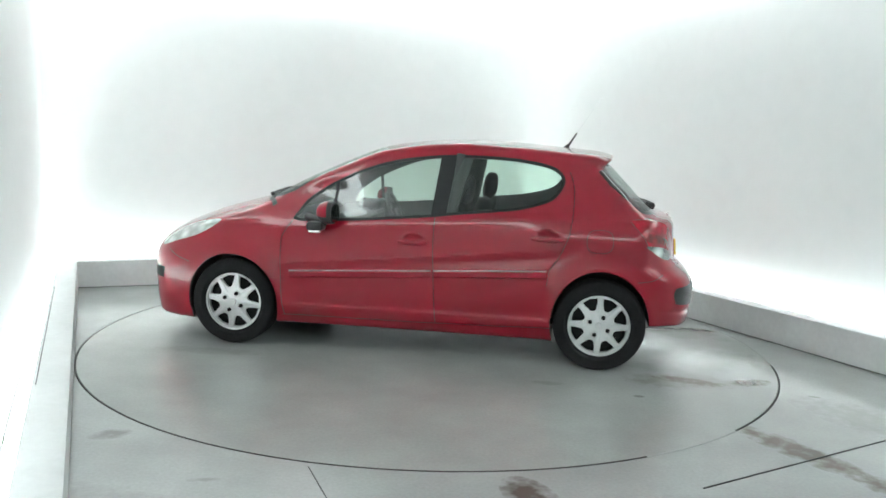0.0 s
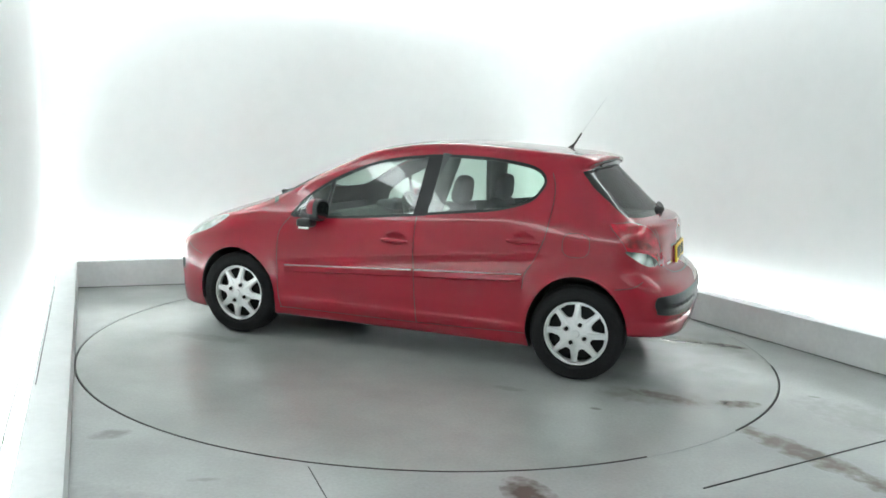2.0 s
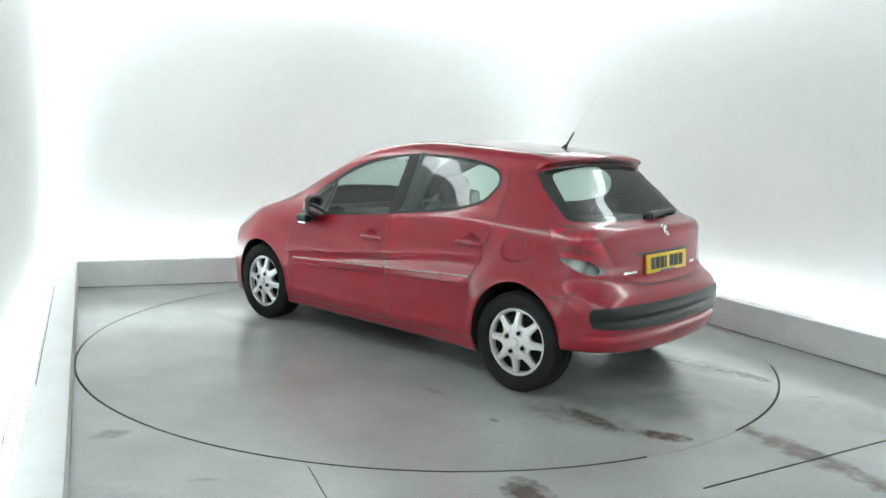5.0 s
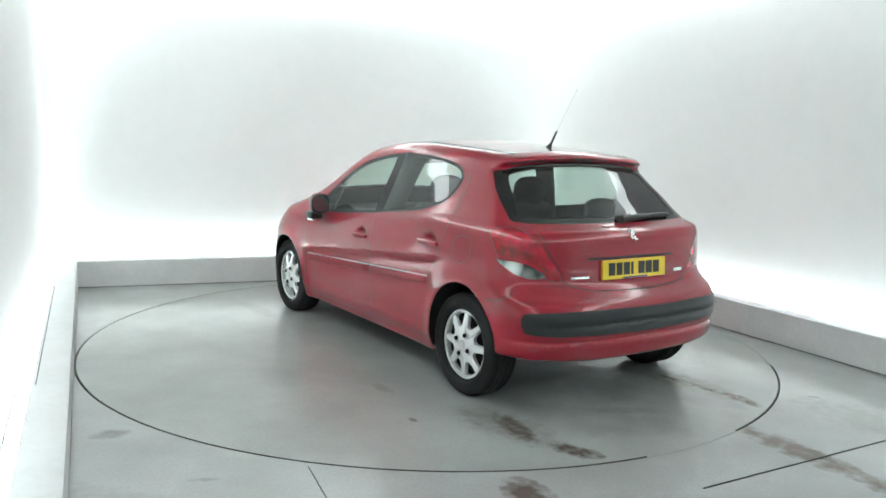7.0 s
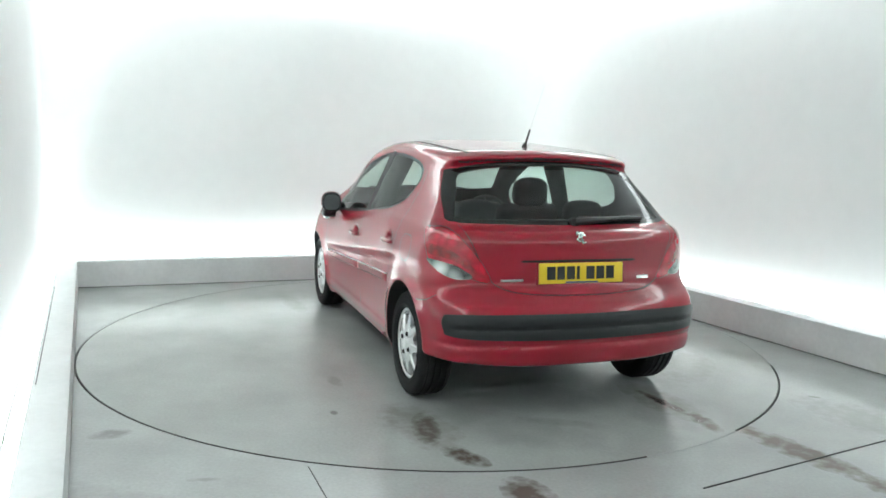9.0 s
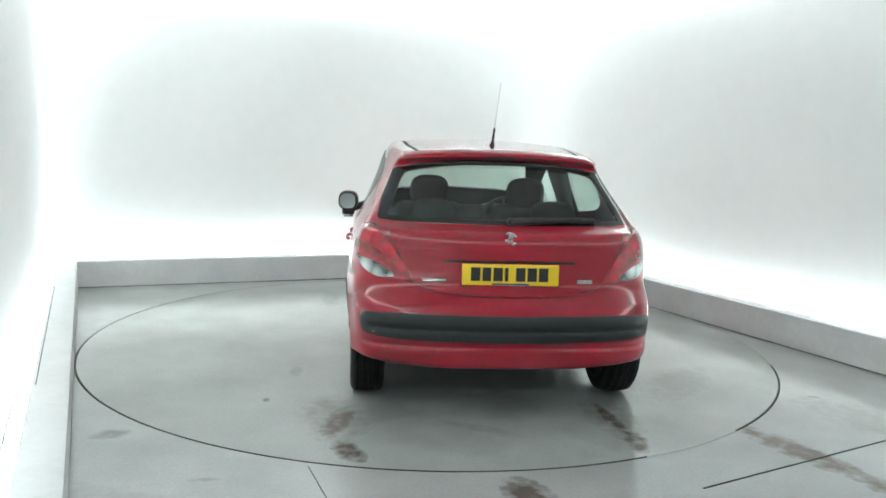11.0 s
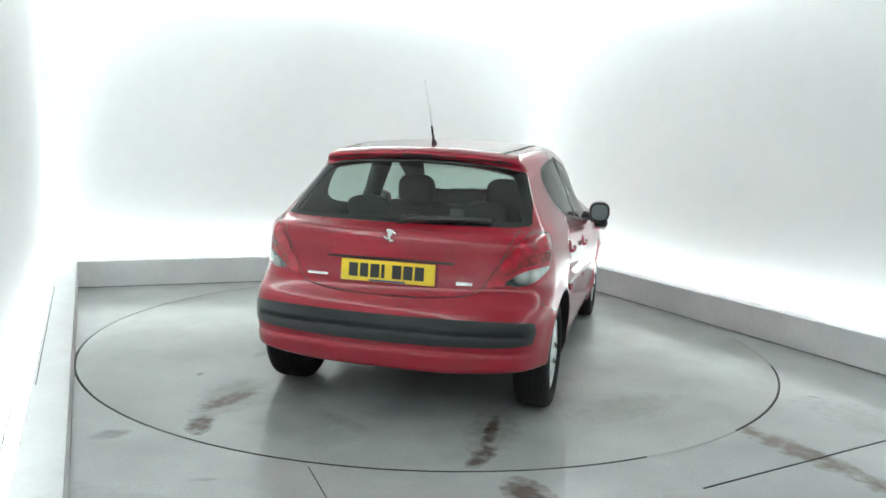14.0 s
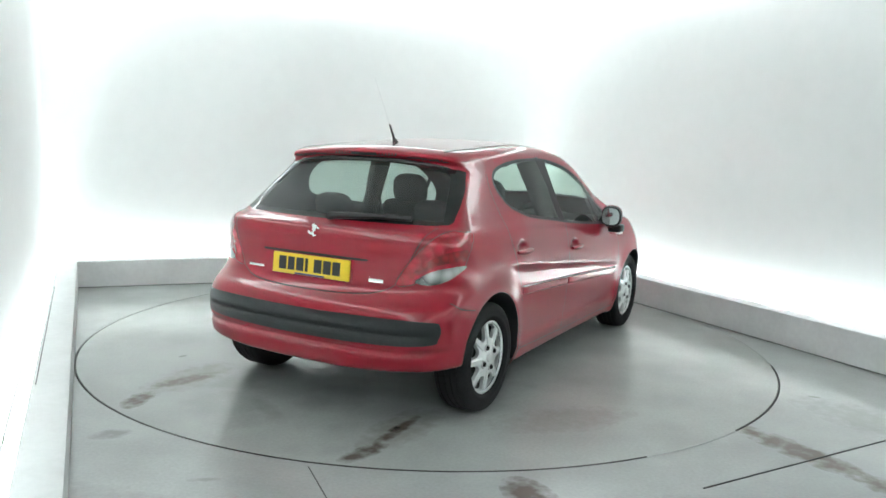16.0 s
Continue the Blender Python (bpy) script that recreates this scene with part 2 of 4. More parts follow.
def ring_floor(points, radius, z0, z1, steps=128):
    """The floor slab with a round hole for the turntable."""
    bm = bmesh.new()
    hole = [(radius * math.cos(k * math.tau / steps), radius * math.sin(k * math.tau / steps)) for k in range(steps)]

    def out(p):
        d = Vector(p).normalized()
        best = 1e9
        for (n, c) in ROUND:
            s = n[0] * d.x + n[1] * d.y
            if s > 1e-6:
                best = min(best, (c + DEEP + 0.15) / s)
        return (d.x * best, d.y * best)
    angles = sorted([math.atan2(y, x) for x, y in hole] + [math.atan2(y, x) for x, y in points])
    rim, edge, deep = [], [], []
    for a in angles:
        p = (math.cos(a), math.sin(a))
        rim.append(bm.verts.new((p[0] * radius, p[1] * radius, z1)))
        deep.append(bm.verts.new((p[0] * radius, p[1] * radius, z0)))
        q = out(p)
        edge.append(bm.verts.new((q[0], q[1], z1)))
    n = len(angles)
    for i in range(n):
        j = (i + 1) % n
        bm.faces.new((rim[i], edge[i], edge[j], rim[j]))
        bm.faces.new((deep[i], rim[i], rim[j], deep[j]))
    return bm


TABLE = 2.451
floor = tagged(mesh_object("floor", ring_floor(outer, TABLE, -0.12, 0.0), FLOOR), "grey sealed concrete floor with scuffs and brown marks", "floor", kind="structure")
bm = bmesh.new()
bmesh.ops.create_circle(bm, cap_ends=True, radius=TABLE + 0.3, segments=64, matrix=Matrix.Translation((0, 0, -0.12)))
tagged(mesh_object("turntable_pit", bm, PIT), "dark pit under the turntable", "pit", kind="structure")


def rim_gap_cover(a0, a1):
    """A floor-coloured strip added to hide the turntable's gap over an arc."""
    n = max(6, int((a1 - a0) / 3))
    ring = [(r, radians(a0 + (a1 - a0) * k / n)) for r, ks in ((TABLE - .0145, range(n + 1)), (TABLE + .002, range(n, -1, -1))) for k in ks]
    bm = prism([(r * math.cos(t), r * math.sin(t)) for r, t in ring], -.02, .0014)
    tagged(mesh_object("rim_gap_cover", bm, FLOOR), "floor-coloured strip added to hide the turntable's gap", "floor", kind="structure")


for arc in ((-64, -47.5), (-11, 78)):
    rim_gap_cover(*arc)


def joint(a, b, width=0.010):
    """A narrow dark joint laid in the floor."""
    a, b = Vector(a), Vector(b)
    s = (b - a).normalized().orthogonal() * width / 2
    return prism([tuple(a + s), tuple(b + s), tuple(b - s), tuple(a - s)], -0.01, 0.0035)


for a, b, w in (((-.53, -2.44), (-.16, -3.35), .0025), ((1.232, -2.54), (3.1, -1.50), .007)):
    tagged(mesh_object("floor_joint", joint(a, b, w), PIT), "thin dark joint in the floor", "joint", kind="structure")


def turntable():
    bm = bmesh.new()
    bmesh.ops.create_cone(bm, cap_ends=True, segments=128, radius1=TABLE - 0.0135, radius2=TABLE - 0.0135, depth=0.06, matrix=Matrix.Translation((0, 0, -0.03)))
    table = tagged(mesh_object("turntable", bm, DISC), "round grey painted turntable flush with the floor, tyre marks", "turntable")
    # dark ring added inside the rim so the gap's line shows stronger
    ring = bmesh.new()
    n, r0, r1 = 128, TABLE - .014, TABLE - .0065
    a, b = ([[ring.verts.new((r * math.cos(k * math.tau / n), r * math.sin(k * math.tau / n), z)) for k in range(n)] for r, z in q] for q in (((r0, -.03), (r0, .0004)), ((r1, -.03), (r1, .0004))))
    for k in range(n):
        j = (k + 1) % n
        for p, q in ((a[0], a[1]), (a[1], b[1]), (b[1], b[0])):
            ring.faces.new((p[k], p[j], q[j], q[k]))
    mesh_object("gap_line", ring, PIT, table, "dark ring added to strengthen the gap's line")
    return table


disc = turntable()


def batten_or_fill(i, s0, s1, z, deep, material, high, wide):
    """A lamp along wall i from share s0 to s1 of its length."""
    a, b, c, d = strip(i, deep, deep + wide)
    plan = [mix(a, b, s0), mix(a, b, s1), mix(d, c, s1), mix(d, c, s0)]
    body = tagged(mesh_object("batten_or_fill", prism([mix(plan[0], plan[3], .55), mix(plan[1], plan[2], .55), plan[2], plan[3]], z, z + high), HOUSING),
                  "slim white light batten along the wall, added where out of view", "light", group="light battens along the walls")
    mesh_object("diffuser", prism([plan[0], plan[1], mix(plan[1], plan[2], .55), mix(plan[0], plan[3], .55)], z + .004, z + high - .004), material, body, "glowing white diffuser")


# wall 3's batten and the runs behind the camera are unseen, added for fill
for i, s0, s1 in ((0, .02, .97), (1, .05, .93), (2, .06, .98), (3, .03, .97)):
    batten_or_fill(i, s0, s1, 2.76, DEEP - 0.03, TUBE_TOP, 0.215, 0.028)
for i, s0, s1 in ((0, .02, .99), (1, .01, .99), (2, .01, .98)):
    batten_or_fill(i, s0, s1, 0.03, GAP + 0.02, TUBE_LOW, 0.08, 0.07)
def hermite(xs, ys):
    """A smooth curve through the given knots, straight on past its ends."""
    xs, ys = np.array(xs, float), np.array(ys, float)
    h = np.diff(xs)
    s = np.diff(ys) / h
    m = np.concatenate([[s[0]], (s[:-1] * h[1:] + s[1:] * h[:-1]) / (h[1:] + h[:-1]), [s[-1]]])

    def at(x):
        i = np.clip(np.searchsorted(xs, x) - 1, 0, len(h) - 1)
        u = np.clip((x - xs[i]) / h[i], 0, 1)
        v = (ys[i] * (1 + 2 * u) * (1 - u) ** 2 + ys[i + 1] * u * u * (3 - 2 * u)
             + h[i] * (m[i] * u * (1 - u) ** 2 - m[i + 1] * u * u * (1 - u)))
        return v + m[0] * np.minimum(x - xs[0], 0) + m[-1] * np.maximum(x - xs[-1], 0)
    return at


def ease(a, b, x):
    u = np.clip((x - a) / (b - a), 0, 1)
    return u * u * (3 - 2 * u)


def rounded(a, b, k):
    """The larger of a and b with a fillet of about k."""
    return np.maximum(a, b) + np.maximum(k - np.abs(a - b), 0) ** 2 / (4 * k)


car_top = hermite([-2.0, -1.5, -1.3, -1.0, -.65, -.3, .1, .35, .573, .935, 1.12, 1.22, 1.4, 1.65, 1.85, 2.0, 2.1, 2.2],
                  [1.36, 1.412, 1.435, 1.460, 1.484, 1.494, 1.465, 1.418, 1.330, 1.164, 1.068, 1.026, .973, .894, .808, .72, .61, .45])
car_tail = hermite([.15, .25, .35, .47, .59, .635, .67, .70, .80, .90, .98, 1.005, 1.03, 1.06, 1.22, 1.33, 1.365, 1.385, 1.40, 1.42, 1.44, 1.5],
                   [-1.80, -1.88, -1.915, -1.93, -1.920, -1.892, -1.846, -1.814, -1.792, -1.783, -1.768, -1.745, -1.665, -1.615, -1.445, -1.335, -1.30, -1.315, -1.335, -1.33, -1.28, -1.15])
car_nose = hermite([.15, .25, .35, .47, .58, .66, .74, .85], [2.06, 2.08, 2.088, 2.095, 2.085, 2.05, 1.98, 1.84])
car_plan = hermite([-2.0, -1.8, -1.6, -1.27, -.6, 0, .7, 1.27, 1.55, 1.8, 2.05], [.755, .792, .834, .862, .853, .85, .853, .862, .845, .79, .68])
car_flank = hermite([.15, .22, .30, .45, .60, .75, .84, .90, .94, 1.0, 1.2, 1.4, 1.55],
                    [-.075, -.045, -.016, -.006, 0, -.008, -.020, -.036, -.056, -.082, -.164, -.246, -.32])


def crease_height(x):
    return .61 + .104 * (.85 - x)


def car_field(x, y, z):
    """Below nought inside the car's body; x forward, y to its left, z up, in metres."""
    a = np.abs(y)
    bend = .16 * ease(-.6, .3, x)
    top = z - (car_top(x + bend * a * a) - .10 * a * a)
    zz = z - ease(.62, .9, z) * np.clip(.09 * (.3 - x), -.05, .10)
    wide = car_plan(x) + car_flank(zz)
    wide = wide - (.095 * ease(.80, 1.42, z) * ease(-.5, -1.45, x) + .10 * ease(.88, 1.15, z) * ease(.3, 1.25, x))
    along = ease(1.0, .8, x) * ease(-1.15, -.9, x)
    rise = z - crease_height(x)
    wide = wide + along * (.011 * np.exp(-(rise / np.where(rise > 0, .085, .030)) ** 2) - .010 * np.exp(-((z - .345) / np.where(z > .345, .06, .03)) ** 2))
    for hx, hz in ((-.01, .815), (-.91, .880)):
        wide = wide - .026 * np.exp(-(((x - hx) / .060) ** 2 + ((z - hz) / .030) ** 2) ** 2)
    for hub, rx, rz, grow in ((1.27, .335, .345, .010), (-1.27, .325, .37, .011)):
        r = np.hypot((x - hub) / rx, (z - .305) / rz)
        wide = wide + grow * np.exp(-((r - 1.03) / .16) ** 2) + .004 * np.exp(-((r - 1.0) / .07) ** 2)
    side = a - wide
    low = 1 - ease(.55, .75, z)
    tail = car_tail(z + .10 * a * a * ease(1.1, 1.3, z)) + (.15 - .02 * low) * a * a + .6 * a ** 8 + .014 * np.exp(-((z - .418) / .018) ** 2) + .008 * np.exp(-((z - .512) / .012) ** 2) * ease(.78, .70, a) - x
    nose = x - car_nose(z) + .25 * a * a + 1.0 * a ** 6
    under = .17 + (.125 + .025 * ease(.3, .8, a)) * ease(-1.0, -1.35, x) - .02 * ease(1.3, 1.6, x) - z
    upper = rounded(top, side, .05 - .005 * ease(1.0, 1.3, z))
    ends = rounded(tail, nose, .01)
    body = rounded(upper, ends, .07 - .022 * ease(1.0, 1.15, z) * ease(-.9, -1.2, x))
    return rounded(body, under, .03)


# ---- the car's skin ----
def skin(step=0.022):
    """Triangles over the surface of the car's body, n x 3 x 3."""
    lo = np.array((-2.03, -0.979, 0.07))
    n = (np.array((2.2, 0.979, 1.55)) - lo) / step
    n = np.ceil(n).astype(int) + 1
    ax = [lo[k] + step * np.arange(n[k]) for k in range(3)]
    f = car_field(*np.meshgrid(*ax, indexing="ij"))
    inside = f < 0
    cube = np.zeros(np.array(inside.shape) - 1, int)
    for i in (0, 1):
        for j in (0, 1):
            for k in (0, 1):
                cube += inside[i:n[0] - 1 + i, j:n[1] - 1 + j, k:n[2] - 1 + k]
    live = (cube > 0) & (cube < 8)
    index = -np.ones(cube.shape, int)
    index[live] = np.arange(live.sum())
    cells = np.argwhere(live)
    p = lo + step * (cells + 0.5)
    for _ in range(6):
        g, v = gradient(p)
        p = p - np.clip(v / np.maximum((g * g).sum(1), 0.05), -step, step)[:, None] * g
    quads = []
    for axis in range(3):
        u, w = [(1, 2), (2, 0), (0, 1)][axis]
        a, b = [slice(None)] * 3, [slice(None)] * 3
        a[axis], b[axis] = slice(0, -1), slice(1, None)
        cross = inside[tuple(a)] != inside[tuple(b)]
        for c in np.argwhere(cross):
            if c[u] == 0 or c[w] == 0 or c[u] >= n[u] - 1 or c[w] >= n[w] - 1:
                continue
            q = []
            for du, dw in ((-1, -1), (0, -1), (0, 0), (-1, 0)):
                d = c.copy()
                d[u] += du
                d[w] += dw
                q.append(index[tuple(d)])
            quads.append(q if inside[tuple(c)] else q[::-1])
    quads = np.array(quads)
    tri = np.concatenate([quads[:, [0, 1, 2]], quads[:, [0, 2, 3]]])
    return p[tri]


def gradient(p):
    """The way out of the body at points p, and the field there."""
    h = 0.004
    g = np.stack([(car_field(*(p + d).T) - car_field(*(p - d).T)) / (2 * h) for d in np.eye(3) * h], 1)
    return g, car_field(*p.T)


def split(tris, labels, poly, project, allowed, source, label):
    """Cut the triangles along a polygon of the projected plane and give those inside it the label."""
    poly = np.array(poly, float)
    ok = allowed(tris.mean(1)) & np.isin(labels, source)
    work, rest = tris[ok], tris[~ok]
    tags, rest_tags = labels[ok], labels[~ok]
    flat = project(work)
    near = ((flat.max(1) > poly.min(0)) & (flat.min(1) < poly.max(0))).all(1)
    rest, rest_tags = np.concatenate([rest, work[~near]]), np.concatenate([rest_tags, tags[~near]])
    work, tags = work[near], tags[near]
    for p, q in zip(poly, np.roll(poly, -1, 0)):
        if not len(work):
            break
        way = q - p
        size = np.hypot(*way)
        if size < 1e-6:
            continue
        way = way / size
        flat = project(work) - p
        dist = flat[..., 0] * -way[1] + flat[..., 1] * way[0]
        run = flat @ way
        hit = (dist.max(1) > 2e-5) & (dist.min(1) < -2e-5) & (run.max(1) > -1e-4) & (run.min(1) < size + 1e-4)
        out, out_tags = [], []
        for t, d, s, g in zip(work[hit], dist[hit], run[hit], tags[hit]):
            k = [i for i in range(3) if (d[i] > 0) != (d[(i + 1) % 3] > 0) and (d[i] > 0) != (d[i - 1] > 0)][0]
            t, d, s = np.roll(t, -k, 0), np.roll(d, -k), np.roll(s, -k)
            u, v = d[0] / (d[0] - d[1]), d[0] / (d[0] - d[2])
            su, sv = s[0] + u * (s[1] - s[0]), s[0] + v * (s[2] - s[0])
            if max(su, sv) < -1e-4 or min(su, sv) > size + 1e-4:
                out.append(t)
                out_tags.append(g)
                continue
            a, b = t[0] + u * (t[1] - t[0]), t[0] + v * (t[2] - t[0])
            out += [np.array((t[0], a, b)), np.array((a, t[1], t[2])), np.array((a, t[2], b))]
            out_tags += [g] * 3
        if out:
            work = np.concatenate([work[~hit], np.array(out)])
            tags = np.concatenate([tags[~hit], np.array(out_tags, dtype=tags.dtype)])
    if len(work):
        c = project(work).mean(1)
        inside = np.zeros(len(c), bool)
        for p, q in zip(poly, np.roll(poly, -1, 0)):
            if p[1] != q[1]:
                inside ^= ((p[1] > c[:, 1]) != (q[1] > c[:, 1])) & (c[:, 0] < (q[0] - p[0]) * (c[:, 1] - p[1]) / (q[1] - p[1]) + p[0])
        tags = np.where(inside, label, tags)
    return np.concatenate([rest, work]), np.concatenate([rest_tags, tags])


def skin_part(name, tris, material, parent, label="", lift=0.0):
    """Triangles of the skin as one smooth mesh, moved out by lift."""
    flat = tris.reshape(-1, 3)
    _, first, back = np.unique(np.round(flat * 20000).astype(int), axis=0, return_index=True, return_inverse=True)
    back = back.reshape(-1, 3)
    v = flat[first]
    g, _ = gradient(v)
    nrm = g / np.maximum(np.linalg.norm(g, axis=1), 1e-6)[:, None]
    good = (back[:, 0] != back[:, 1]) & (back[:, 1] != back[:, 2]) & (back[:, 0] != back[:, 2])
    me = bpy.data.meshes.new(name)
    me.from_pydata((v + nrm * lift).tolist(), [], back[good].tolist())
    me.polygons.foreach_set("use_smooth", [True] * len(me.polygons))
    me.normals_split_custom_set_from_vertices(nrm.tolist())
    me.materials.append(material)
    ob = new(name, me)
    ob.parent = parent
    return tagged(ob, label)


def flank(x, z, lift=0.0):
    """The point of the car's left side at x and z."""
    lo, hi = 0.2, 1.2
    for _ in range(24):
        mid = (lo + hi) / 2
        lo, hi = (mid, hi) if car_field(np.float64(x), np.float64(mid), np.float64(z)) < 0 else (lo, mid)
    return Vector((x, lo + lift, z))


def rear(y, z, lift=0.0):
    """The point of the car's tail at y and z."""
    lo, hi = -2.3, -0.8
    for _ in range(24):
        mid = (lo + hi) / 2
        lo, hi = (lo, mid) if car_field(np.float64(mid), np.float64(y), np.float64(z)) < 0 else (mid, hi)
    return Vector((lo - lift, y, z))


PAINT = shader("red_car_paint", (0.29, 0.006, 0.020), 0.35, metal=0.0, coat=1.0, spec=0.15, grain=0.04, scale=300, blotch=0.03, blotch_scale=3)
PAINT.node_tree.nodes["Principled BSDF"].inputs["Coat Roughness"].default_value = 0.11
GLASS = glass("tinted_car_glass", (0.72, 0.83, 0.77))
REAR_GLASS = glass("rear_car_glass", (0.62, 0.70, 0.67))
BLACK = shader("black_plastic", (0.018, 0.019, 0.020), 0.45, grain=0.1, scale=200, bump=0.1)
STRIP = shader("black_bumper_plastic", (0.018, 0.020, 0.022), 0.42, spec=0.35, grain=0.08, scale=150, bump=0.15)
SEAL = shader("black_gloss_trim", (0.012, 0.013, 0.014), 0.4, spec=0.3, grain=0.05)
RUBBER = shader("tyre_rubber", (0.014, 0.014, 0.015), 0.8, spec=0.25, grain=0.15, scale=90, bump=0.2, blotch=0.12, blotch_scale=8)
SILVER = shader("silver_wheel_paint", (0.80, 0.81, 0.81), 0.32, metal=0.6, grain=0.04, scale=120, blotch=0.04, blotch_scale=15)
STEEL = shader("dark_brake_steel", (0.012, 0.012, 0.012), 0.6, metal=0.0, spec=0.3, grain=0.2)
CHROME = shader("chrome", (0.80, 0.80, 0.80), 0.12, metal=1.0, grain=0.02)
BRIGHT = shader("bright_trim", (0.85, 0.85, 0.85), 0.3, metal=0.5, grain=0.02)
CABIN = shader("dark_cabin_plastic", (0.055, 0.060, 0.060), 0.6, grain=0.1, scale=150, bump=0.1)
HEADLINER = shader("pale_headliner", (0.35, 0.35, 0.34), 0.9, grain=0.05)
CLOTH = shader("charcoal_seat_cloth", (0.040, 0.043, 0.045), 0.9, grain=0.1, scale=90, blotch=0.08, blotch_scale=9)
FRIT = shader("black_glass_border_paint", (0.010, 0.012, 0.012), 0.06, spec=0.5, grain=0.05)


def lamp_lens(name, color, dark, rough, metal, pitch):
    """Moulded lens: upright ribs and cells of a darker tone under a glossy skin."""
    m = shader(name, color, rough, metal=metal, coat=1.0)
    nt = m.node_tree
    b = nt.nodes["Principled BSDF"]
    co = nt.nodes.new("ShaderNodeTexCoord")
    cells = nt.nodes.new("ShaderNodeTexVoronoi")
    cells.inputs["Scale"].default_value = pitch
    nt.links.new(co.outputs["Object"], cells.inputs["Vector"])
    ramp = nt.nodes.new("ShaderNodeMapRange")
    ramp.inputs[1].default_value, ramp.inputs[2].default_value = 0.15, 0.75
    nt.links.new(cells.outputs["Distance"], ramp.inputs[0])
    mx = nt.nodes.new("ShaderNodeMix")
    mx.data_type = "RGBA"
    nt.links.new(ramp.outputs[0], mx.inputs[0])
    mx.inputs[6].default_value, mx.inputs[7].default_value = (*color, 1), (*dark, 1)
    nt.links.new(mx.outputs[2], b.inputs["Base Color"])
    u = nt.nodes.new("ShaderNodeBump")
    u.inputs["Strength"].default_value, u.inputs["Distance"].default_value = 0.5, 0.006
    nt.links.new(cells.outputs["Distance"], u.inputs["Height"])
    nt.links.new(u.outputs[0], b.inputs["Normal"])
    return m


LAMP_RED = lamp_lens("red_lamp_lens", (0.52, 0.004, 0.024), (0.30, 0.003, 0.014), 0.15, 0.0, 22)
LAMP_DARK = lamp_lens("dark_red_lamp_lens", (0.36, 0.003, 0.010), (0.17, 0.003, 0.008), 0.15, 0.0, 30)
LAMP_CLEAR = lamp_lens("silver_lamp_reflector", (0.75, 0.77, 0.75), (0.05, 0.06, 0.06), 0.25, 0.5, 11)
HEADLAMP = lamp_lens("clear_headlamp", (0.78, 0.80, 0.79), (0.45, 0.47, 0.46), 0.25, 0.4, 14)
PLATE = shader("yellow_plate", (0.80, 0.55, 0.02), 0.35, grain=0.03)
INK = shader("black_ink", (0.015, 0.015, 0.015), 0.4)
BLUE = shader("blue_ink", (0.03, 0.05, 0.18), 0.4)
MIRROR = shader("mirror_glass", (0.26, 0.28, 0.28), 0.03, metal=1.0)


def shrink(poly, d):
    """A polygon moved inwards by d along its edges' normals."""
    p = np.array(poly, float)
    area = 0.5 * np.sum(p[:, 0] * np.roll(p[:, 1], -1) - np.roll(p[:, 0], -1) * p[:, 1])
    s = 1 if area > 0 else -1
    out = []
    for i in range(len(p)):
        a, b = p[i] - p[i - 1], p[(i + 1) % len(p)] - p[i]
        a, b = a / np.hypot(*a), b / np.hypot(*b)
        n = np.array((-a[1] - b[1], a[0] + b[0])) * s
        out.append(p[i] + n * d / max(1 + a @ b, 0.5))
    return np.array(out)


def smooth_line(points, steps=5, closed=True):
    """Rounds a polygon by a Catmull-Rom curve."""
    p = np.array(points, float)
    n, out = len(p), []
    for i in range(n if closed else n - 1):
        a, b, c, d = (p[(i + k - 1) % n] if closed else p[min(max(i + k - 1, 0), n - 1)] for k in range(4))
        for u in np.arange(steps) / steps:
            out.append(0.5 * (2 * b + (c - a) * u + (2 * a - 5 * b + 4 * c - d) * u * u + (3 * b - a - 3 * c + d) * u ** 3))
    if not closed:
        out.append(p[-1])
    return np.array(out)


def ribbon(points, width):
    """Quads along a line, for a panel gap."""
    p = np.array(points, float)
    t = np.gradient(p, axis=0)
    n = np.stack([-t[:, 1], t[:, 0]], 1) / np.hypot(*t.T)[:, None] * width / 2
    return np.concatenate([p + n, (p - n)[::-1]])


SIDE = lambda t: t[..., [0, 2]]
REAR = lambda t: np.stack([np.abs(t[..., 1]), t[..., 2]], -1)
TOP = lambda t: np.stack([t[..., 0], np.abs(t[..., 1])], -1)
TAIL = lambda t: np.stack([(t[..., 0] + np.abs(t[..., 1])) * math.sqrt(.5), t[..., 2]], -1)
NOSE = lambda t: np.stack([(t[..., 0] - np.abs(t[..., 1])) * math.sqrt(.5), t[..., 2]], -1)
ANY = lambda c: np.ones(len(c), bool)
FLANKS = lambda c: np.abs(c[:, 1]) > 0.45
STERN = lambda c: c[:, 0] < -1.0

OPENING = smooth_line([(.840, .905), (.816, .966), (.773, 1.035), (.682, 1.108), (.564, 1.180), (.365, 1.272), (.17, 1.334), (-.066, 1.372), (-.3, 1.388), (-.611, 1.381),
                       (-.841, 1.353), (-.956, 1.312), (-1.001, 1.245), (-.975, 1.17), (-.912, 1.106), (-.785, 1.061), (-.638, 1.030), (-.284, .989), (-.129, .968), (.318, .924), (.677, .900)], 4)
DAYLIGHT = shrink(OPENING, .018)
TAILGLASS = smooth_line([(-.45, 1.350), (-.25, 1.372), (0, 1.379), (.25, 1.372), (.45, 1.350), (.548, 1.325), (.590, 1.283), (.626, 1.20), (.666, 1.10), (.677, 1.06), (.652, 1.043), (.585, 1.040), (.3, 1.037), (0, 1.036), (-.3, 1.037), (-.45, 1.038)], 4)


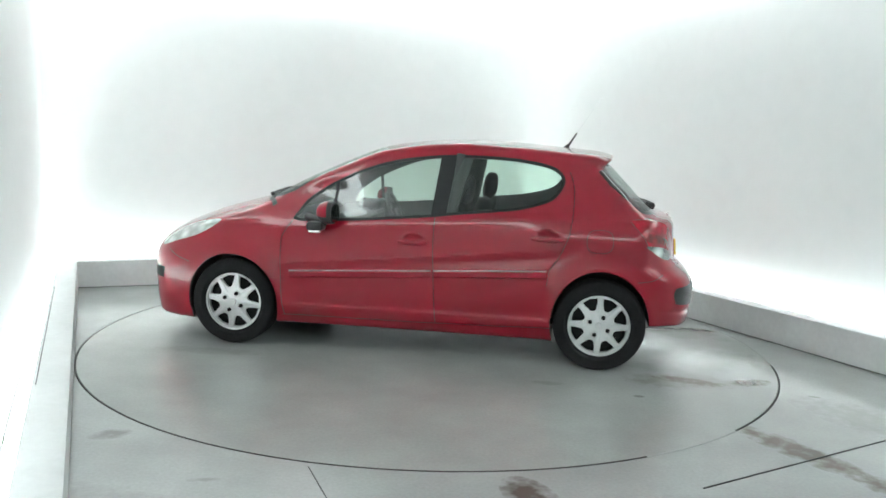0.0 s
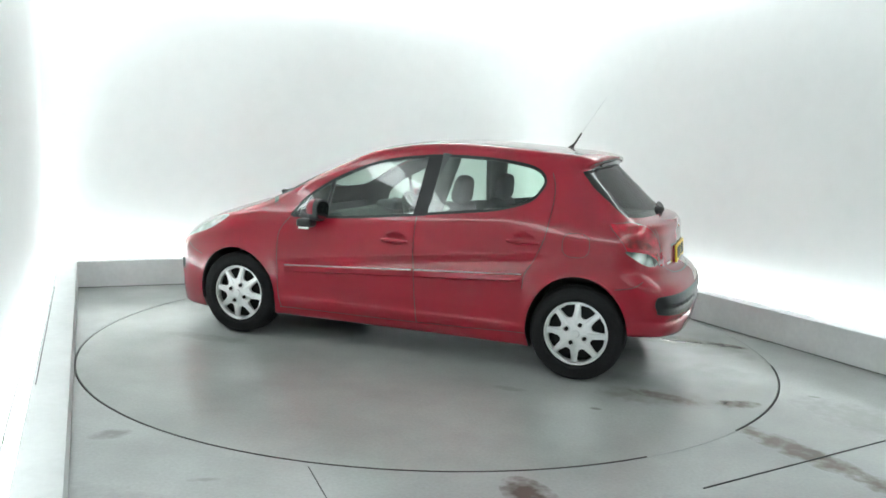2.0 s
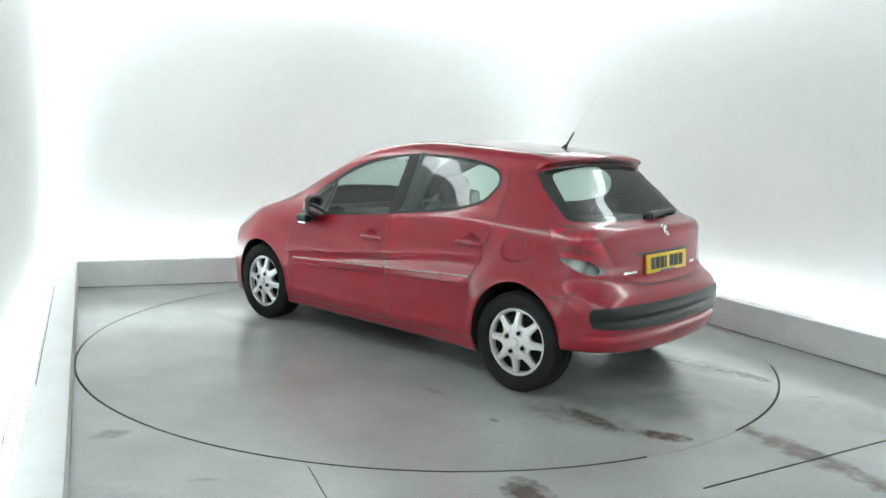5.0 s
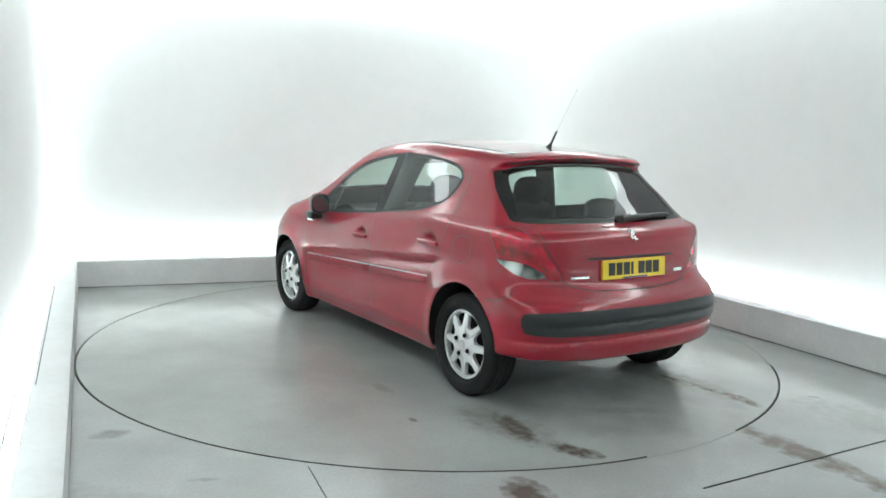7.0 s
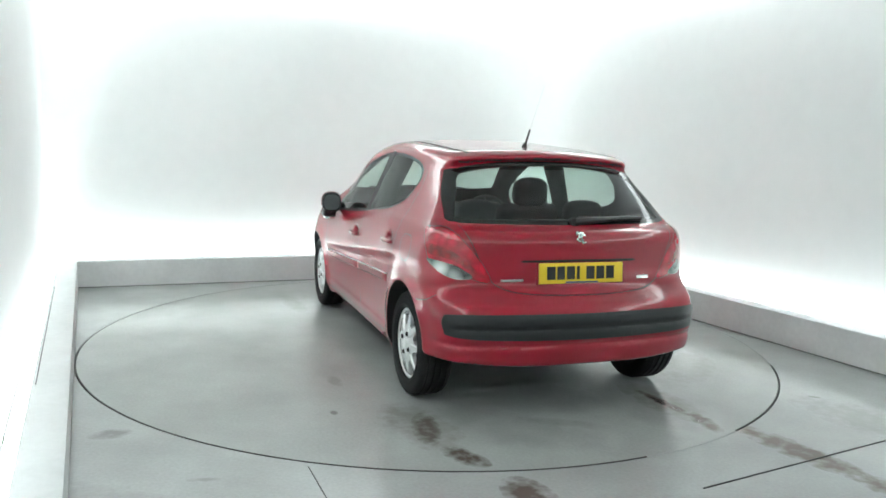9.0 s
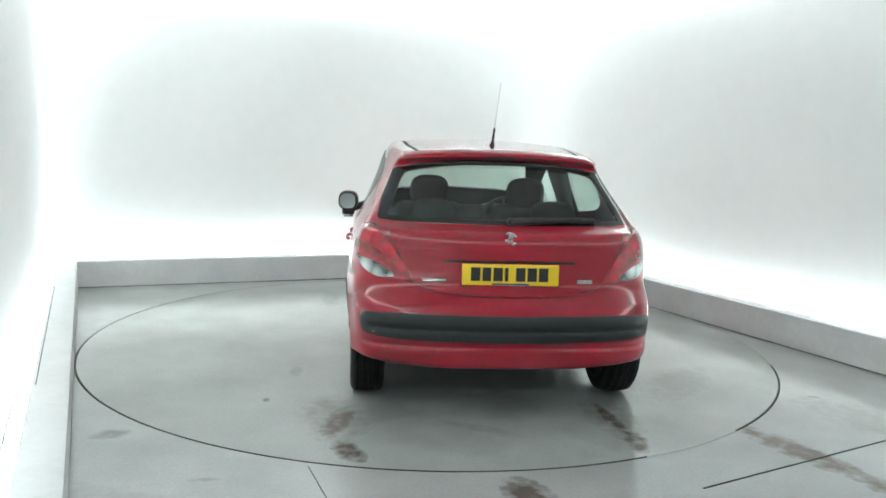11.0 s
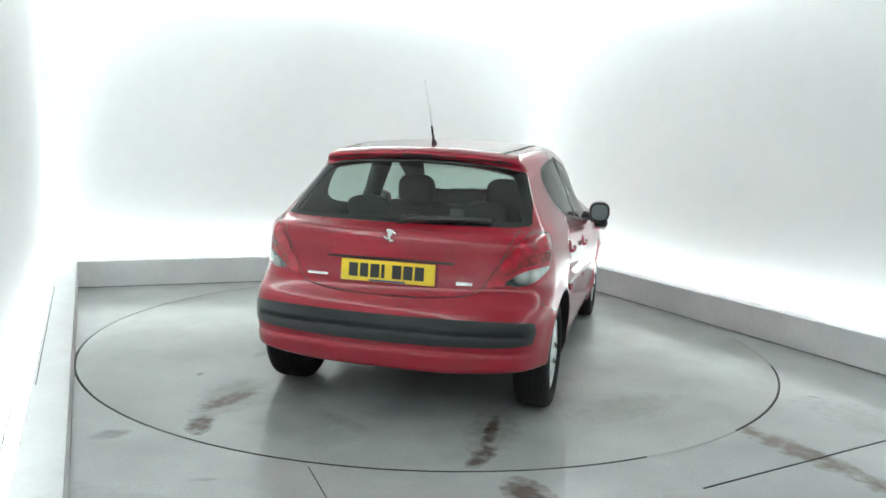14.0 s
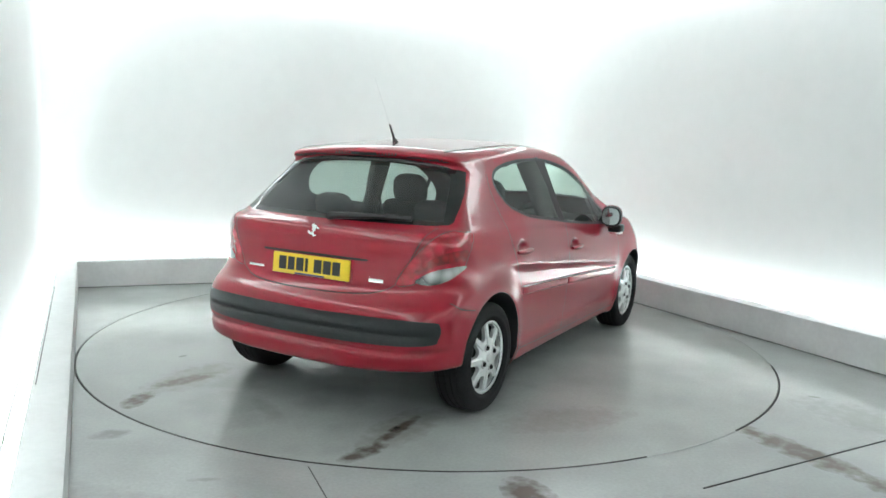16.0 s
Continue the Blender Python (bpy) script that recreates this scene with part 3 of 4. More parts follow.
def clip_x(poly, lo, hi):
    """The piece of a polygon between two slanted lines x = a + b * (z - 1)."""
    for (a, b), keep in ((lo, 1), (hi, -1)):
        out = []
        for p, q in zip(poly, np.roll(poly, -1, 0)):
            dp, dq = keep * (p[0] - a - b * (p[1] - 1)), keep * (q[0] - a - b * (q[1] - 1))
            if dp >= 0:
                out.append(p)
            if (dp >= 0) != (dq >= 0):
                out.append(p + (q - p) * dp / (dp - dq))
        poly = np.array(out)
    return poly


def arch(hub, rx, rz):
    a = np.linspace(-.32, math.pi + .32, 40)
    return [(hub + rx * math.cos(t), .305 + rz * math.sin(t)) for t in a] + [(hub - rx * .95, .05), (hub + rx * .95, .05)]


def build_car():
    car = tagged(new("car"), "red five-door hatchback car parked on the turntable", "car")
    tris = skin()
    tag = np.full(len(tris), "shell", dtype="<U24")
    g, _ = gradient(tris.mean(1))
    down = g[:, 2] / np.linalg.norm(g, axis=1) < -.75
    tag[down] = "under"

    def cut(poly, project, allowed, label, source=("shell",)):
        nonlocal tris, tag
        tris, tag = split(tris, tag, poly, project, allowed, list(source), label)

    for hub, rx, rz in ((1.27, .335, .345), (-1.27, .322, .368)):
        cut(arch(hub, rx, rz), SIDE, FLANKS, "none", ("shell", "under"))
    cut(OPENING, SIDE, FLANKS, "seal")
    cut(clip_x(DAYLIGHT, (.575, -.03), (2, 0)), SIDE, FLANKS, "quarter_light", ("seal",))
    cut(clip_x(DAYLIGHT, (-.118, -.10), (.552, -.03)), SIDE, FLANKS, "front_window", ("seal",))
    cut(clip_x(DAYLIGHT, (-3, 0), (-.222, -.11)), SIDE, FLANKS, "rear_side_window", ("seal",))
    cut(TAILGLASS, REAR, STERN, "frit")
    cut(shrink(TAILGLASS, .022), REAR, STERN, "rear_window", ("frit",))
    cut([(-1.215, 1.312), (-1.295, 1.222), (-1.41, 1.132), (-1.495, 1.062), (-1.53, 1.046), (-1.70, 1.042), (-1.70, 1.20), (-1.255, 1.326)], SIDE, lambda c: (c[:, 0] < -1.1) & (np.abs(c[:, 1]) > .5), "frit")
    cut(smooth_line([(1.13, -.40), (.30, -.33), (.30, 0), (.30, .33), (.26, .48), (.31, .52), (.56, .57), (.75, .615), (.94, .66), (1.02, .63), (1.13, .40), (1.16, 0)], 4), TOP, lambda c: c[:, 2] > .95, "screen_edge")
    cut(smooth_line([(1.10, -.38), (.33, -.31), (.33, 0), (.33, .31), (.29, .45), (.33, .49), (.56, .54), (.75, .585), (.93, .63), (.99, .60), (1.10, .38), (1.13, 0)], 4), TOP, lambda c: c[:, 2] > .95, "windscreen", ("screen_edge",))
    cut([(.22, .507), (.0, .524), (-.5, .534), (-.9, .524), (-1.22, .490), (-1.22, .464), (-.9, .498), (-.5, .508), (.0, .498), (.22, .481)], TOP, lambda c: c[:, 2] > 1.25, "roof_moulding")
    red = [(-.455, 1.000), (-.53, 1.017), (-.60, 1.020), (-.695, .985), (-.80, .875), (-.872, .742), (-.785, .752), (-.775, .776), (-.70, .818), (-.62, .832), (-.535, .840), (-.500, .90)]
    cut(smooth_line(red, 3), TAIL, STERN, "tail_light")
    edge = smooth_line(red, 3)
    cut(ribbon(np.concatenate([edge, edge[:2]]), .004), TAIL, STERN, "gap", ("shell", "tail_light"))
    cut(smooth_line([(-.512, .846), (-.60, .842), (-.69, .824), (-.755, .788), (-.778, .758), (-.70, .750), (-.62, .774), (-.56, .808)], 4), TAIL, STERN, "reverse_light", ("shell", "tail_light", "gap"))
    cut(smooth_line([(-.505, .925), (-.60, .920), (-.70, .885), (-.80, .80), (-.79, .785), (-.69, .845), (-.60, .865), (-.52, .875)], 3), TAIL, STERN, "tail_dark", ("tail_light",))
    cut(smooth_line([(.41, .874), (.55, .862), (.68, .832), (.80, .785), (.90, .70), (.875, .655), (.72, .700), (.52, .770)], 4), NOSE, lambda c: c[:, 0] > 1.2, "headlight")
    cut([(.80, .50), (1.02, .50), (1.02, .42), (.82, .42)], NOSE, lambda c: c[:, 0] > 1.5, "front_strip")
    cut(smooth_line([(-.5, .590), (0, .588), (.5, .590), (.74, .583), (.785, .560), (.780, .492), (.735, .464), (.4, .452), (0, .448), (-.4, .452)], 4), REAR, STERN, "rear_strip")
    cut([(-.02, .862), (.345, .858), (.36, .852), (.345, .846), (-.02, .848)], REAR, STERN, "slot")
    # panel gaps
    gate = smooth_line([(.655, 1.032), (.64, .985), (.605, .91), (.565, .82), (.525, .75), (.47, .712), (.38, .688), (.2, .676), (-.02, .673)], 4, False)
    cut(ribbon(gate, .005), REAR, STERN, "gap")
    w = .005
    for line in ([(.845, .90), (.905, .80), (.915, .70), (.908, .388), (.890, .235)], [(-.148, .97), (-.146, .80), (-.161, .454), (-.175, .245)],
                 [(-1.03, 1.30), (-1.062, 1.20), (-1.064, 1.05), (-1.045, .90), (-.99, .76), (-.93, .66), (-.915, .56)]):
        cut(ribbon(smooth_line(line, 4, False), w), SIDE, FLANKS, "gap")
    cut(ribbon([(.905, .238), (0, .242), (-.6, .256), (-.95, .272)], .005), SIDE, FLANKS, "gap")
    cut(ribbon(smooth_line([(-1.66, .665), (-1.61, .632), (-1.55, .618), (-1.50, .612)], 4, False), .005), SIDE, FLANKS, "gap")
    cut(ribbon(smooth_line([(1.60, .57), (1.72, .60), (1.80, .64)], 4, False), .005), SIDE, FLANKS, "gap")
    a = np.linspace(0, math.tau, 25)
    flap = np.stack([-1.245 + .085 * np.sign(np.cos(a)) * np.abs(np.cos(a)) ** .7, .865 + .075 * np.sign(np.sin(a)) * np.abs(np.sin(a)) ** .7], 1)
    cut(ribbon(flap, .004), SIDE, lambda c: c[:, 1] > .45, "gap")
    cut(ribbon(smooth_line([(1.10, -.02), (1.13, .3), (1.08, .58), (1.00, .73)], 4, False), .03), TOP, lambda c: (c[:, 2] > .8) & (c[:, 0] > .9), "cowl")
    # door outlines
    front_door = [(.845, .90), (.915, .70), (.908, .388), (.890, .238), (-.175, .242), (-.161, .454), (-.146, .80), (-.148, 1.0), (.5, .96)]
    rear_door = [(-.148, 1.0), (-.146, .80), (-.161, .454), (-.175, .242), (-.95, .272), (-.915, .56), (-.93, .66), (-.99, .76), (-1.045, .90), (-1.064, 1.05), (-.9, 1.14)]
    cut(front_door, SIDE, FLANKS, "front_door")
    cut(rear_door, SIDE, FLANKS, "rear_door")
    cut([(-.02, 1.10), (.72, 1.10), (.655, 1.032), (.605, .91), (.565, .82), (.47, .712), (.2, .676), (-.02, .673)], REAR, STERN, "tailgate")
    cut([(-2.2, .80), (-1.61, .80), (-1.60, .635), (-1.48, .62), (-1.45, .1), (-2.2, .1)], SIDE, ANY, "rear_bumper")
    cut([(2.3, .66), (1.80, .64), (1.60, .57), (1.5, .1), (2.3, .1)], SIDE, ANY, "front_bumper")
    cut([(1.15, -.02), (1.13, .3), (1.06, .62), (1.45, .66), (1.80, .56), (1.95, .35), (2.0, -.02)], TOP, lambda c: (c[:, 2] > .6) & (c[:, 0] > .9), "bonnet")

    left = tris[:, :, 1].mean(1) > 0
    pick = lambda name, side=None: tris[(tag == name) & (True if side is None else (left == side))]
    skin_part("body", pick("shell"), PAINT, car, "glossy red painted steel body")
    skin_part("underbody", pick("under"), BLACK, car, "dark underside")
    glassy = ("quarter_light", "front_window", "rear_side_window", "rear_window", "windscreen", "none", "under")
    skin_part("inner_lining", tris[~np.isin(tag, glassy)], CABIN, car, "dark grey cabin lining", -.016)
    skin_part("roof_lining", tris[(tag == "shell") & (tris[:, :, 2].mean(1) > 1.38)], HEADLINER, car, "pale grey headliner", -.024)
    gate = skin_part("tailgate", pick("tailgate"), PAINT, car, "red tailgate")
    skin_part("window_border", pick("frit"), FRIT, gate, "black glass border")
    skin_part("rear_window", pick("rear_window"), REAR_GLASS, gate, "tinted rear window")
    skin_part("handle_slot", pick("slot"), SEAL, gate, "dark slot over the number plate")
    bumper = skin_part("rear_bumper", pick("rear_bumper"), PAINT, car, "red rear bumper")
    skin_part("bumper_strip", pick("rear_strip"), STRIP, bumper, "broad black plastic strip", .004)
    bumper = skin_part("front_bumper", pick("front_bumper"), PAINT, car, "red front bumper")
    for side in (True, False):
        skin_part("bumper_strip", pick("front_strip", side), RUBBER, bumper, "black plastic strip")
    skin_part("bonnet", pick("bonnet"), PAINT, car, "red bonnet")
    skin_part("windscreen", pick("windscreen"), GLASS, car, "clear windscreen")
    skin_part("windscreen_border", pick("screen_edge"), SEAL, car, "black glass border")
    for side in (True, False):
        skin_part("cowl", pick("cowl", side), BLACK, car, "black plastic cowl")
        skin_part("roof_moulding", pick("roof_moulding", side), RUBBER, car, "thin black roof moulding")
        skin_part("window_trim", pick("seal", side), SEAL, car, "black window trim and pillar")
        lamp = skin_part("tail_light", pick("tail_light", side), LAMP_RED, car, "bright red tail light")
        skin_part("brake_lens", pick("tail_dark", side), LAMP_DARK, lamp, "darker red lens")
        skin_part("reverse_lens", pick("reverse_light", side), LAMP_CLEAR, lamp, "clear silvery reversing lens")
        lamp = skin_part("headlight", pick("headlight", side), HEADLAMP, car, "clear swept-back headlight")
        skin_part("quarter_window", pick("quarter_light", side), GLASS, car, "small fixed quarter window")
        s = 1 if side else -1
        front = skin_part("front_door", pick("front_door", side), PAINT, car, "red front door")
        back = skin_part("rear_door", pick("rear_door", side), PAINT, car, "red rear door")
        skin_part("front_window", pick("front_window", side), GLASS, front, "clear door window")
        skin_part("rear_side_window", pick("rear_side_window", side), GLASS, back, "clear door window")
        door_fittings(front, s, (.09, -.105, .797), (.853, -.138))
        door_fittings(back, s, (-.80, -1.015, .862), (-.158, -.909))
        door_mirror(front, s)
        for hub, rx, rz in ((1.27, .335, .345), (-1.27, .322, .368)):
            wheel_arch(car, s, hub, rx, rz)
            wheel(car, s, hub)
    tail_fittings(car, gate)
    aerial(car)
    cabin(car)
    screen_wipers(car)
    return car


def flip(points, s):
    return [(p[0], p[1] * s, p[2]) for p in points]


def door_fittings(door, s, handle, strip):
    """Pull handle, and the rub strip with its bright edge."""
    x0, x1, z = handle
    rings = []
    for u in np.linspace(0, 1, 12):
        x = x0 + (x1 - x0) * u
        c = Vector((x, flank(x0 + .01, z - .03, 0).y * (1 - u) + flank(x1 - .01, z - .03, 0).y * u + .006 + .016 * math.sin(math.pi * u) ** .5, z + .002))
        r = .010 + .006 * math.sin(math.pi * u)
        rings.append(flip([(c.x, c.y + .009 * math.sin(a), c.z + r * math.cos(a)) for a in np.arange(10) * math.tau / 10], s))
    part("handle", loft(rings), PAINT, door, "red pull handle")
    a, b = strip
    for name, mat, h0, h1, lift, text in (("rub_strip", PAINT, -.040, .004, .014, "red rub strip"), ("bright_edge", BRIGHT, .004, .013, .013, "thin bright strip edge")):
        rings = []
        for u in np.linspace(0, 1, 24):
            x = a + (b - a) * u
            zc = .546 + (.853 - x) * .0562
            thin = min(1, min(u, 1 - u) * 40 + .3)
            rings.append(flip([flank(x, zc + h0, -.01), flank(x, zc + h0, lift * .5 * thin), flank(x, zc + h0 + .008, lift * thin), flank(x, zc + h1 - .002, lift * thin), flank(x, zc + h1, lift * .7 * thin), flank(x, zc + h1, -.01)], s))
        part(name, loft(rings), mat, door, text)


def door_mirror(door, s):
    """Red cap over a black shell with the glass facing back."""
    cx, cy, cz = .575, .905, .968
    rings = []
    for u, k in ((0, 1.0), (.25, 1.04), (.5, 1.0), (.75, .80), (.92, .5), (1, .18)):
        rings.append([(cx - .05 + .12 * u, cy + .074 * k * math.copysign(abs(math.cos(a)) ** .75, math.cos(a)) - .02 * u, cz + .074 * k * math.copysign(abs(math.sin(a)) ** .75, math.sin(a)) + .004) for a in np.arange(28) * math.tau / 28])
    cap, shell = [], []
    for r in rings[1:]:
        cap.append([(x, y, max(z, cz - .02)) for x, y, z in r])
    mirror = part("door_mirror", loft([flip(r, s) for r in rings]), BLACK, door, "black mirror shell with a red cap")
    part("cap", loft([flip([(cx + (x - cx) * 1.02 + .002, cy + (y - cy) * 1.03, cz + (z - cz) * 1.04) for x, y, z in r], s) for r in cap]), PAINT, mirror, "red cap")
    g = [(cx - .062 + .15 * .062 * math.cos(a), cy + .062 * math.copysign(abs(math.cos(a)) ** .75, math.cos(a)), cz + .004 + .061 * math.copysign(abs(math.sin(a)) ** .75, math.sin(a))) for a in np.arange(28) * math.tau / 28]
    part("mirror_glass", loft([flip([(x + .004, y, z) for x, y, z in g], s), flip(g, s)]), MIRROR, mirror, "mirror glass")
    foot = flank(.74, .925, -.02)
    part("arm", tube(flip([foot, foot + Vector((-.02, .05, -.005)), (cx + .05, cy - .05, cz - .06), (cx + .01, cy, cz - .055)], s), [.035, .03, .028, .03], 10), BLACK, mirror, "black mirror arm")
    # chrome block put in for the pale spot under the mirror arm, no lamp
    bm = box(bmesh.new(), (cx + .03, cy * s - .045, cz - .135), (cx + .12, cy * s + .035, cz - .100), None, .010)
    part("lower_trim", bm, CHROME, mirror, "bright lower trim")
    bm = box(bmesh.new(), (cx + .015, cy * s - .055, cz - .118), (cx + .13, cy * s + .045, cz - .060), None, .018)
    part("trim_housing", bm, BLACK, mirror, "black housing over the lower trim")


def wheel_arch(car, s, hub, rx, rz):
    """Dark liner behind an arch."""
    a = np.linspace(-.22, math.pi + (.22 if hub > 0 else -.04), 36)
    rings = []
    for y, k in ((None, 1.0), (.80, 1.01), (.52, 1.01), (.52, .2)):
        rings.append([(hub + rx * k * math.cos(t), s * (y if y is not None else 0), .305 + rz * k * math.sin(t)) for t in a])
    rings[0] = [(x, s * (flank(x, max(z, .2), -.004).y), z) for x, _, z in rings[0]]
    bm = bmesh.new()
    v = [[bm.verts.new(p) for p in r] for r in rings]
    for r0, r1 in zip(v, v[1:]):
        for k in range(len(a) - 1):
            bm.faces.new((r0[k], r0[k + 1], r1[k + 1], r1[k]))
    part("wheel_arch_liner", bm, BLACK, car, "dark wheel arch liner")


def wheel(car, s, hub):
    """Steel wheel, tyre with grooved tread and an eight-spoke silver cover with four dark nuts."""
    m = Matrix.Translation((hub, s * .742, .303)) @ Matrix.Diagonal((1, s, 1, 1))
    spin = .13 if hub > 0 else .02
    put = lambda bm: (bmesh.ops.transform(bm, matrix=m, verts=bm.verts), bm)[1]
    w = part("wheel", put(lathe([(.02, .01), (.17, .01), (.192, .035), (.205, .068), (.205, -.08), (.03, -.08)], 48)), STEEL, car, "road wheel with a silver eight-spoke cover")
    tread = [(.205, -.085), (.215, -.094), (.26, -.097), (.285, -.093), (.296, -.084)]
    for y in (-.055, -.018, .018, .055):
        tread += [(.303, y - .007), (.295, y - .005), (.295, y + .005), (.303, y + .007)]
    tread += [(.296, .084), (.285, .093), (.26, .098), (.24, .097), (.236, .0985), (.228, .0985), (.224, .096), (.213, .093), (.205, .084)]
    part("tyre", put(lathe(tread, 80)), RUBBER, w, "black rubber tyre")
    # cover: a dished disc cut by eight windows
    n_a, n_r = 96, 12
    radii = np.linspace(.0, .207, n_r)
    dish = lambda r: .078 + .014 * math.cos(min(r / .2, 1) * 2.6) - .010 * (r > .196)
    pts = np.array([[(r * math.cos(k * math.tau / n_a), dish(r), r * math.sin(k * math.tau / n_a)) for k in range(n_a)] for r in radii])
    t = []
    for i in range(n_r - 1):
        for k in range(n_a):
            a, b, c, d = pts[i, k], pts[i, (k + 1) % n_a], pts[i + 1, (k + 1) % n_a], pts[i + 1, k]
            t += [(a, c, b), (a, d, c)] if i else [(a, d, c)]
    t = np.array(t)
    lab = np.full(len(t), "cover", dtype="<U24")
    for k in range(8):
        c = (k + .5) * math.tau / 8 + spin
        hole = [(r * math.cos(c + da), r * math.sin(c + da)) for r, da in ((.106, -.06), (.114, -.17), (.172, -.295), (.184, -.28), (.188, 0), (.184, .28), (.172, .295), (.114, .17), (.106, .06))]
        t, lab = split(t, lab, hole, SIDE, ANY, ["cover"], "hole")
    bm = bmesh.new()
    seen = {}
    for q in t[lab == "cover"]:
        vs = []
        for p in q:
            key = tuple(np.round(p, 5))
            if key not in seen:
                seen[key] = bm.verts.new(p)
            vs.append(seen[key])
        if len(set(vs)) == 3 and not bm.faces.get(vs):
            bm.faces.new(vs)
    rim = [e for e in bm.edges if e.is_boundary]
    out = bmesh.ops.extrude_edge_only(bm, edges=rim)
    for v in [x for x in out["geom"] if isinstance(x, bmesh.types.BMVert)]:
        v.co.y -= .022
        v.co.x *= .985
        v.co.z *= .985
    part("wheel_cover", put(bm), SILVER, w, "silver eight-spoke wheel cover")
    part("cover_rim", put(lathe([(.191, .070), (.194, .079), (.203, .080), (.209, .072), (.208, .062)], 64)), SILVER, w, "raised silver cover rim")
    for k in range(8):
        c = k * math.tau / 8 + spin
        rings = []
        for r, wd, h in ((.075, .016, .003), (.12, .017, .007), (.186, .022, .007)):
            o = Vector((r * math.cos(c), dish(r), r * math.sin(c)))
            side = Vector((-math.sin(c), 0, math.cos(c)))
            rings.append([o - side * wd + Vector((0, -.004, 0)), o - side * wd * .6 + Vector((0, h, 0)), o + side * wd * .6 + Vector((0, h, 0)), o + side * wd + Vector((0, -.004, 0))])
        part("spoke_ridge", put(loft(rings)), SILVER, w)
    for k in range(4):
        c = k * math.tau / 4 + .42
        bm = bmesh.new()
        bmesh.ops.create_cone(bm, cap_ends=True, segments=6, radius1=.016, radius2=.012, depth=.02, matrix=Matrix.Translation((.064 * math.cos(c), .092, .064 * math.sin(c))) @ pose(0, 0, 0, -90, 0, 0))
        part("wheel_nut", put(bm), STEEL, w, "dark wheel nut")
        ring = lathe([(.017, .088), (.0185, .096), (.0215, .096), (.024, .088)], 20)
        bmesh.ops.translate(ring, verts=ring.verts, vec=(.064 * math.cos(c), 0, .064 * math.sin(c)))
        part("nut_pocket", put(ring), SILVER, w)
    bm = bmesh.new()
    bmesh.ops.create_cone(bm, cap_ends=True, segments=24, radius1=.028, radius2=.024, depth=.012, matrix=Matrix.Translation((0, .096, 0)) @ pose(0, 0, 0, -90, 0, 0))
    part("hub_cap", put(bm), SILVER, w, "silver hub cap")


def on_tail(y, z, w, h, thick=.004, lift=.002, bevel=0.0):
    """A small slab lying on the tail, facing back."""
    c, up, across = rear(y, z), rear(y, z + .02) - rear(y, z - .02), rear(y + .05, z) - rear(y - .05, z)
    zax = up.normalized()
    yax = (across - zax * across.dot(zax)).normalized()
    xax = yax.cross(zax)
    m = Matrix.Translation(c) @ Matrix((xax, yax, zax)).transposed().to_4x4()
    return box(bmesh.new(), (-lift - thick, -w / 2, -h / 2), (-lift, w / 2, h / 2), m, bevel)


def tail_fittings(car, gate):
    plate = part("number_plate", box(bmesh.new(), (-.006, -.26, -.056), (.006, .26, .056), pose(-1.796, 0, .788, 0, 5, 0), .003), PLATE, gate, "yellow number plate with dark bars")
    x = -.214
    for w in (.05, .046, .05, .018, 0, .05, .05, .05):
        if w:
            bm = box(bmesh.new(), (-.0085, -x - w, -.034), (-.006, -x, .038), pose(-1.796, 0, .788, 0, 5, 0))
            part("plate_bar", bm, INK, plate, "black bar")
            x += w + .012
        else:
            x += .030
    part("plate_band", box(bmesh.new(), (-.0085, -.10, -.054), (-.006, .10, -.045), pose(-1.796, 0, .788, 0, 5, 0)), BLUE, plate, "narrow blue band")
    part("plate_holder", box(bmesh.new(), (.0065, -.27, -.062), (.022, .27, .06), pose(-1.796, 0, .788, 0, 5, 0), .004), PAINT, gate, "red plate backing")
    part("badge", on_tail(.405, .750, .125, .013, .004, .001, .001), CHROME, gate, "small bright maker's badge")
    part("badge", on_tail(-.41, .752, .085, .019, .004, .001, .001), CHROME, gate, "small bright model badge")
    bm = bmesh.new()
    for dy, dz, w, h, a in ((0, .012, .026, .040, 20), (.016, .024, .020, .018, -30), (-.004, -.018, .014, .030, -25), (.020, -.012, .030, .012, 35), (-.018, .016, .026, .010, 25), (-.016, -.024, .020, .010, -10)):
        box(bm, (-.008, -w / 2, -h / 2), (0, w / 2, h / 2), pose(rear(dy, .978 + dz).x - .001, dy, .978 + dz, a, 0, 0), .003)
    part("emblem", bm, CHROME, gate, "small chrome emblem")
    arm = tube([rear(-.02, 1.052, .022), rear(-.10, 1.060, .030), rear(-.25, 1.066, .030), rear(-.42, 1.075, .026)], [.024, .021, .016, .010], 8)
    wiper = part("rear_wiper", arm, BLACK, gate, "black rear wiper arm")
    part("wiper_blade", tube([rear(y, 1.066, .016) for y in np.linspace(-.06, -.50, 9)], .015, 8), BLACK, wiper, "black wiper blade")
    part("wiper_pivot", tube([rear(-.02, 1.050, -.01), rear(-.02, 1.052, .034)], .026, 14), BLACK, wiper, "black wiper pivot")


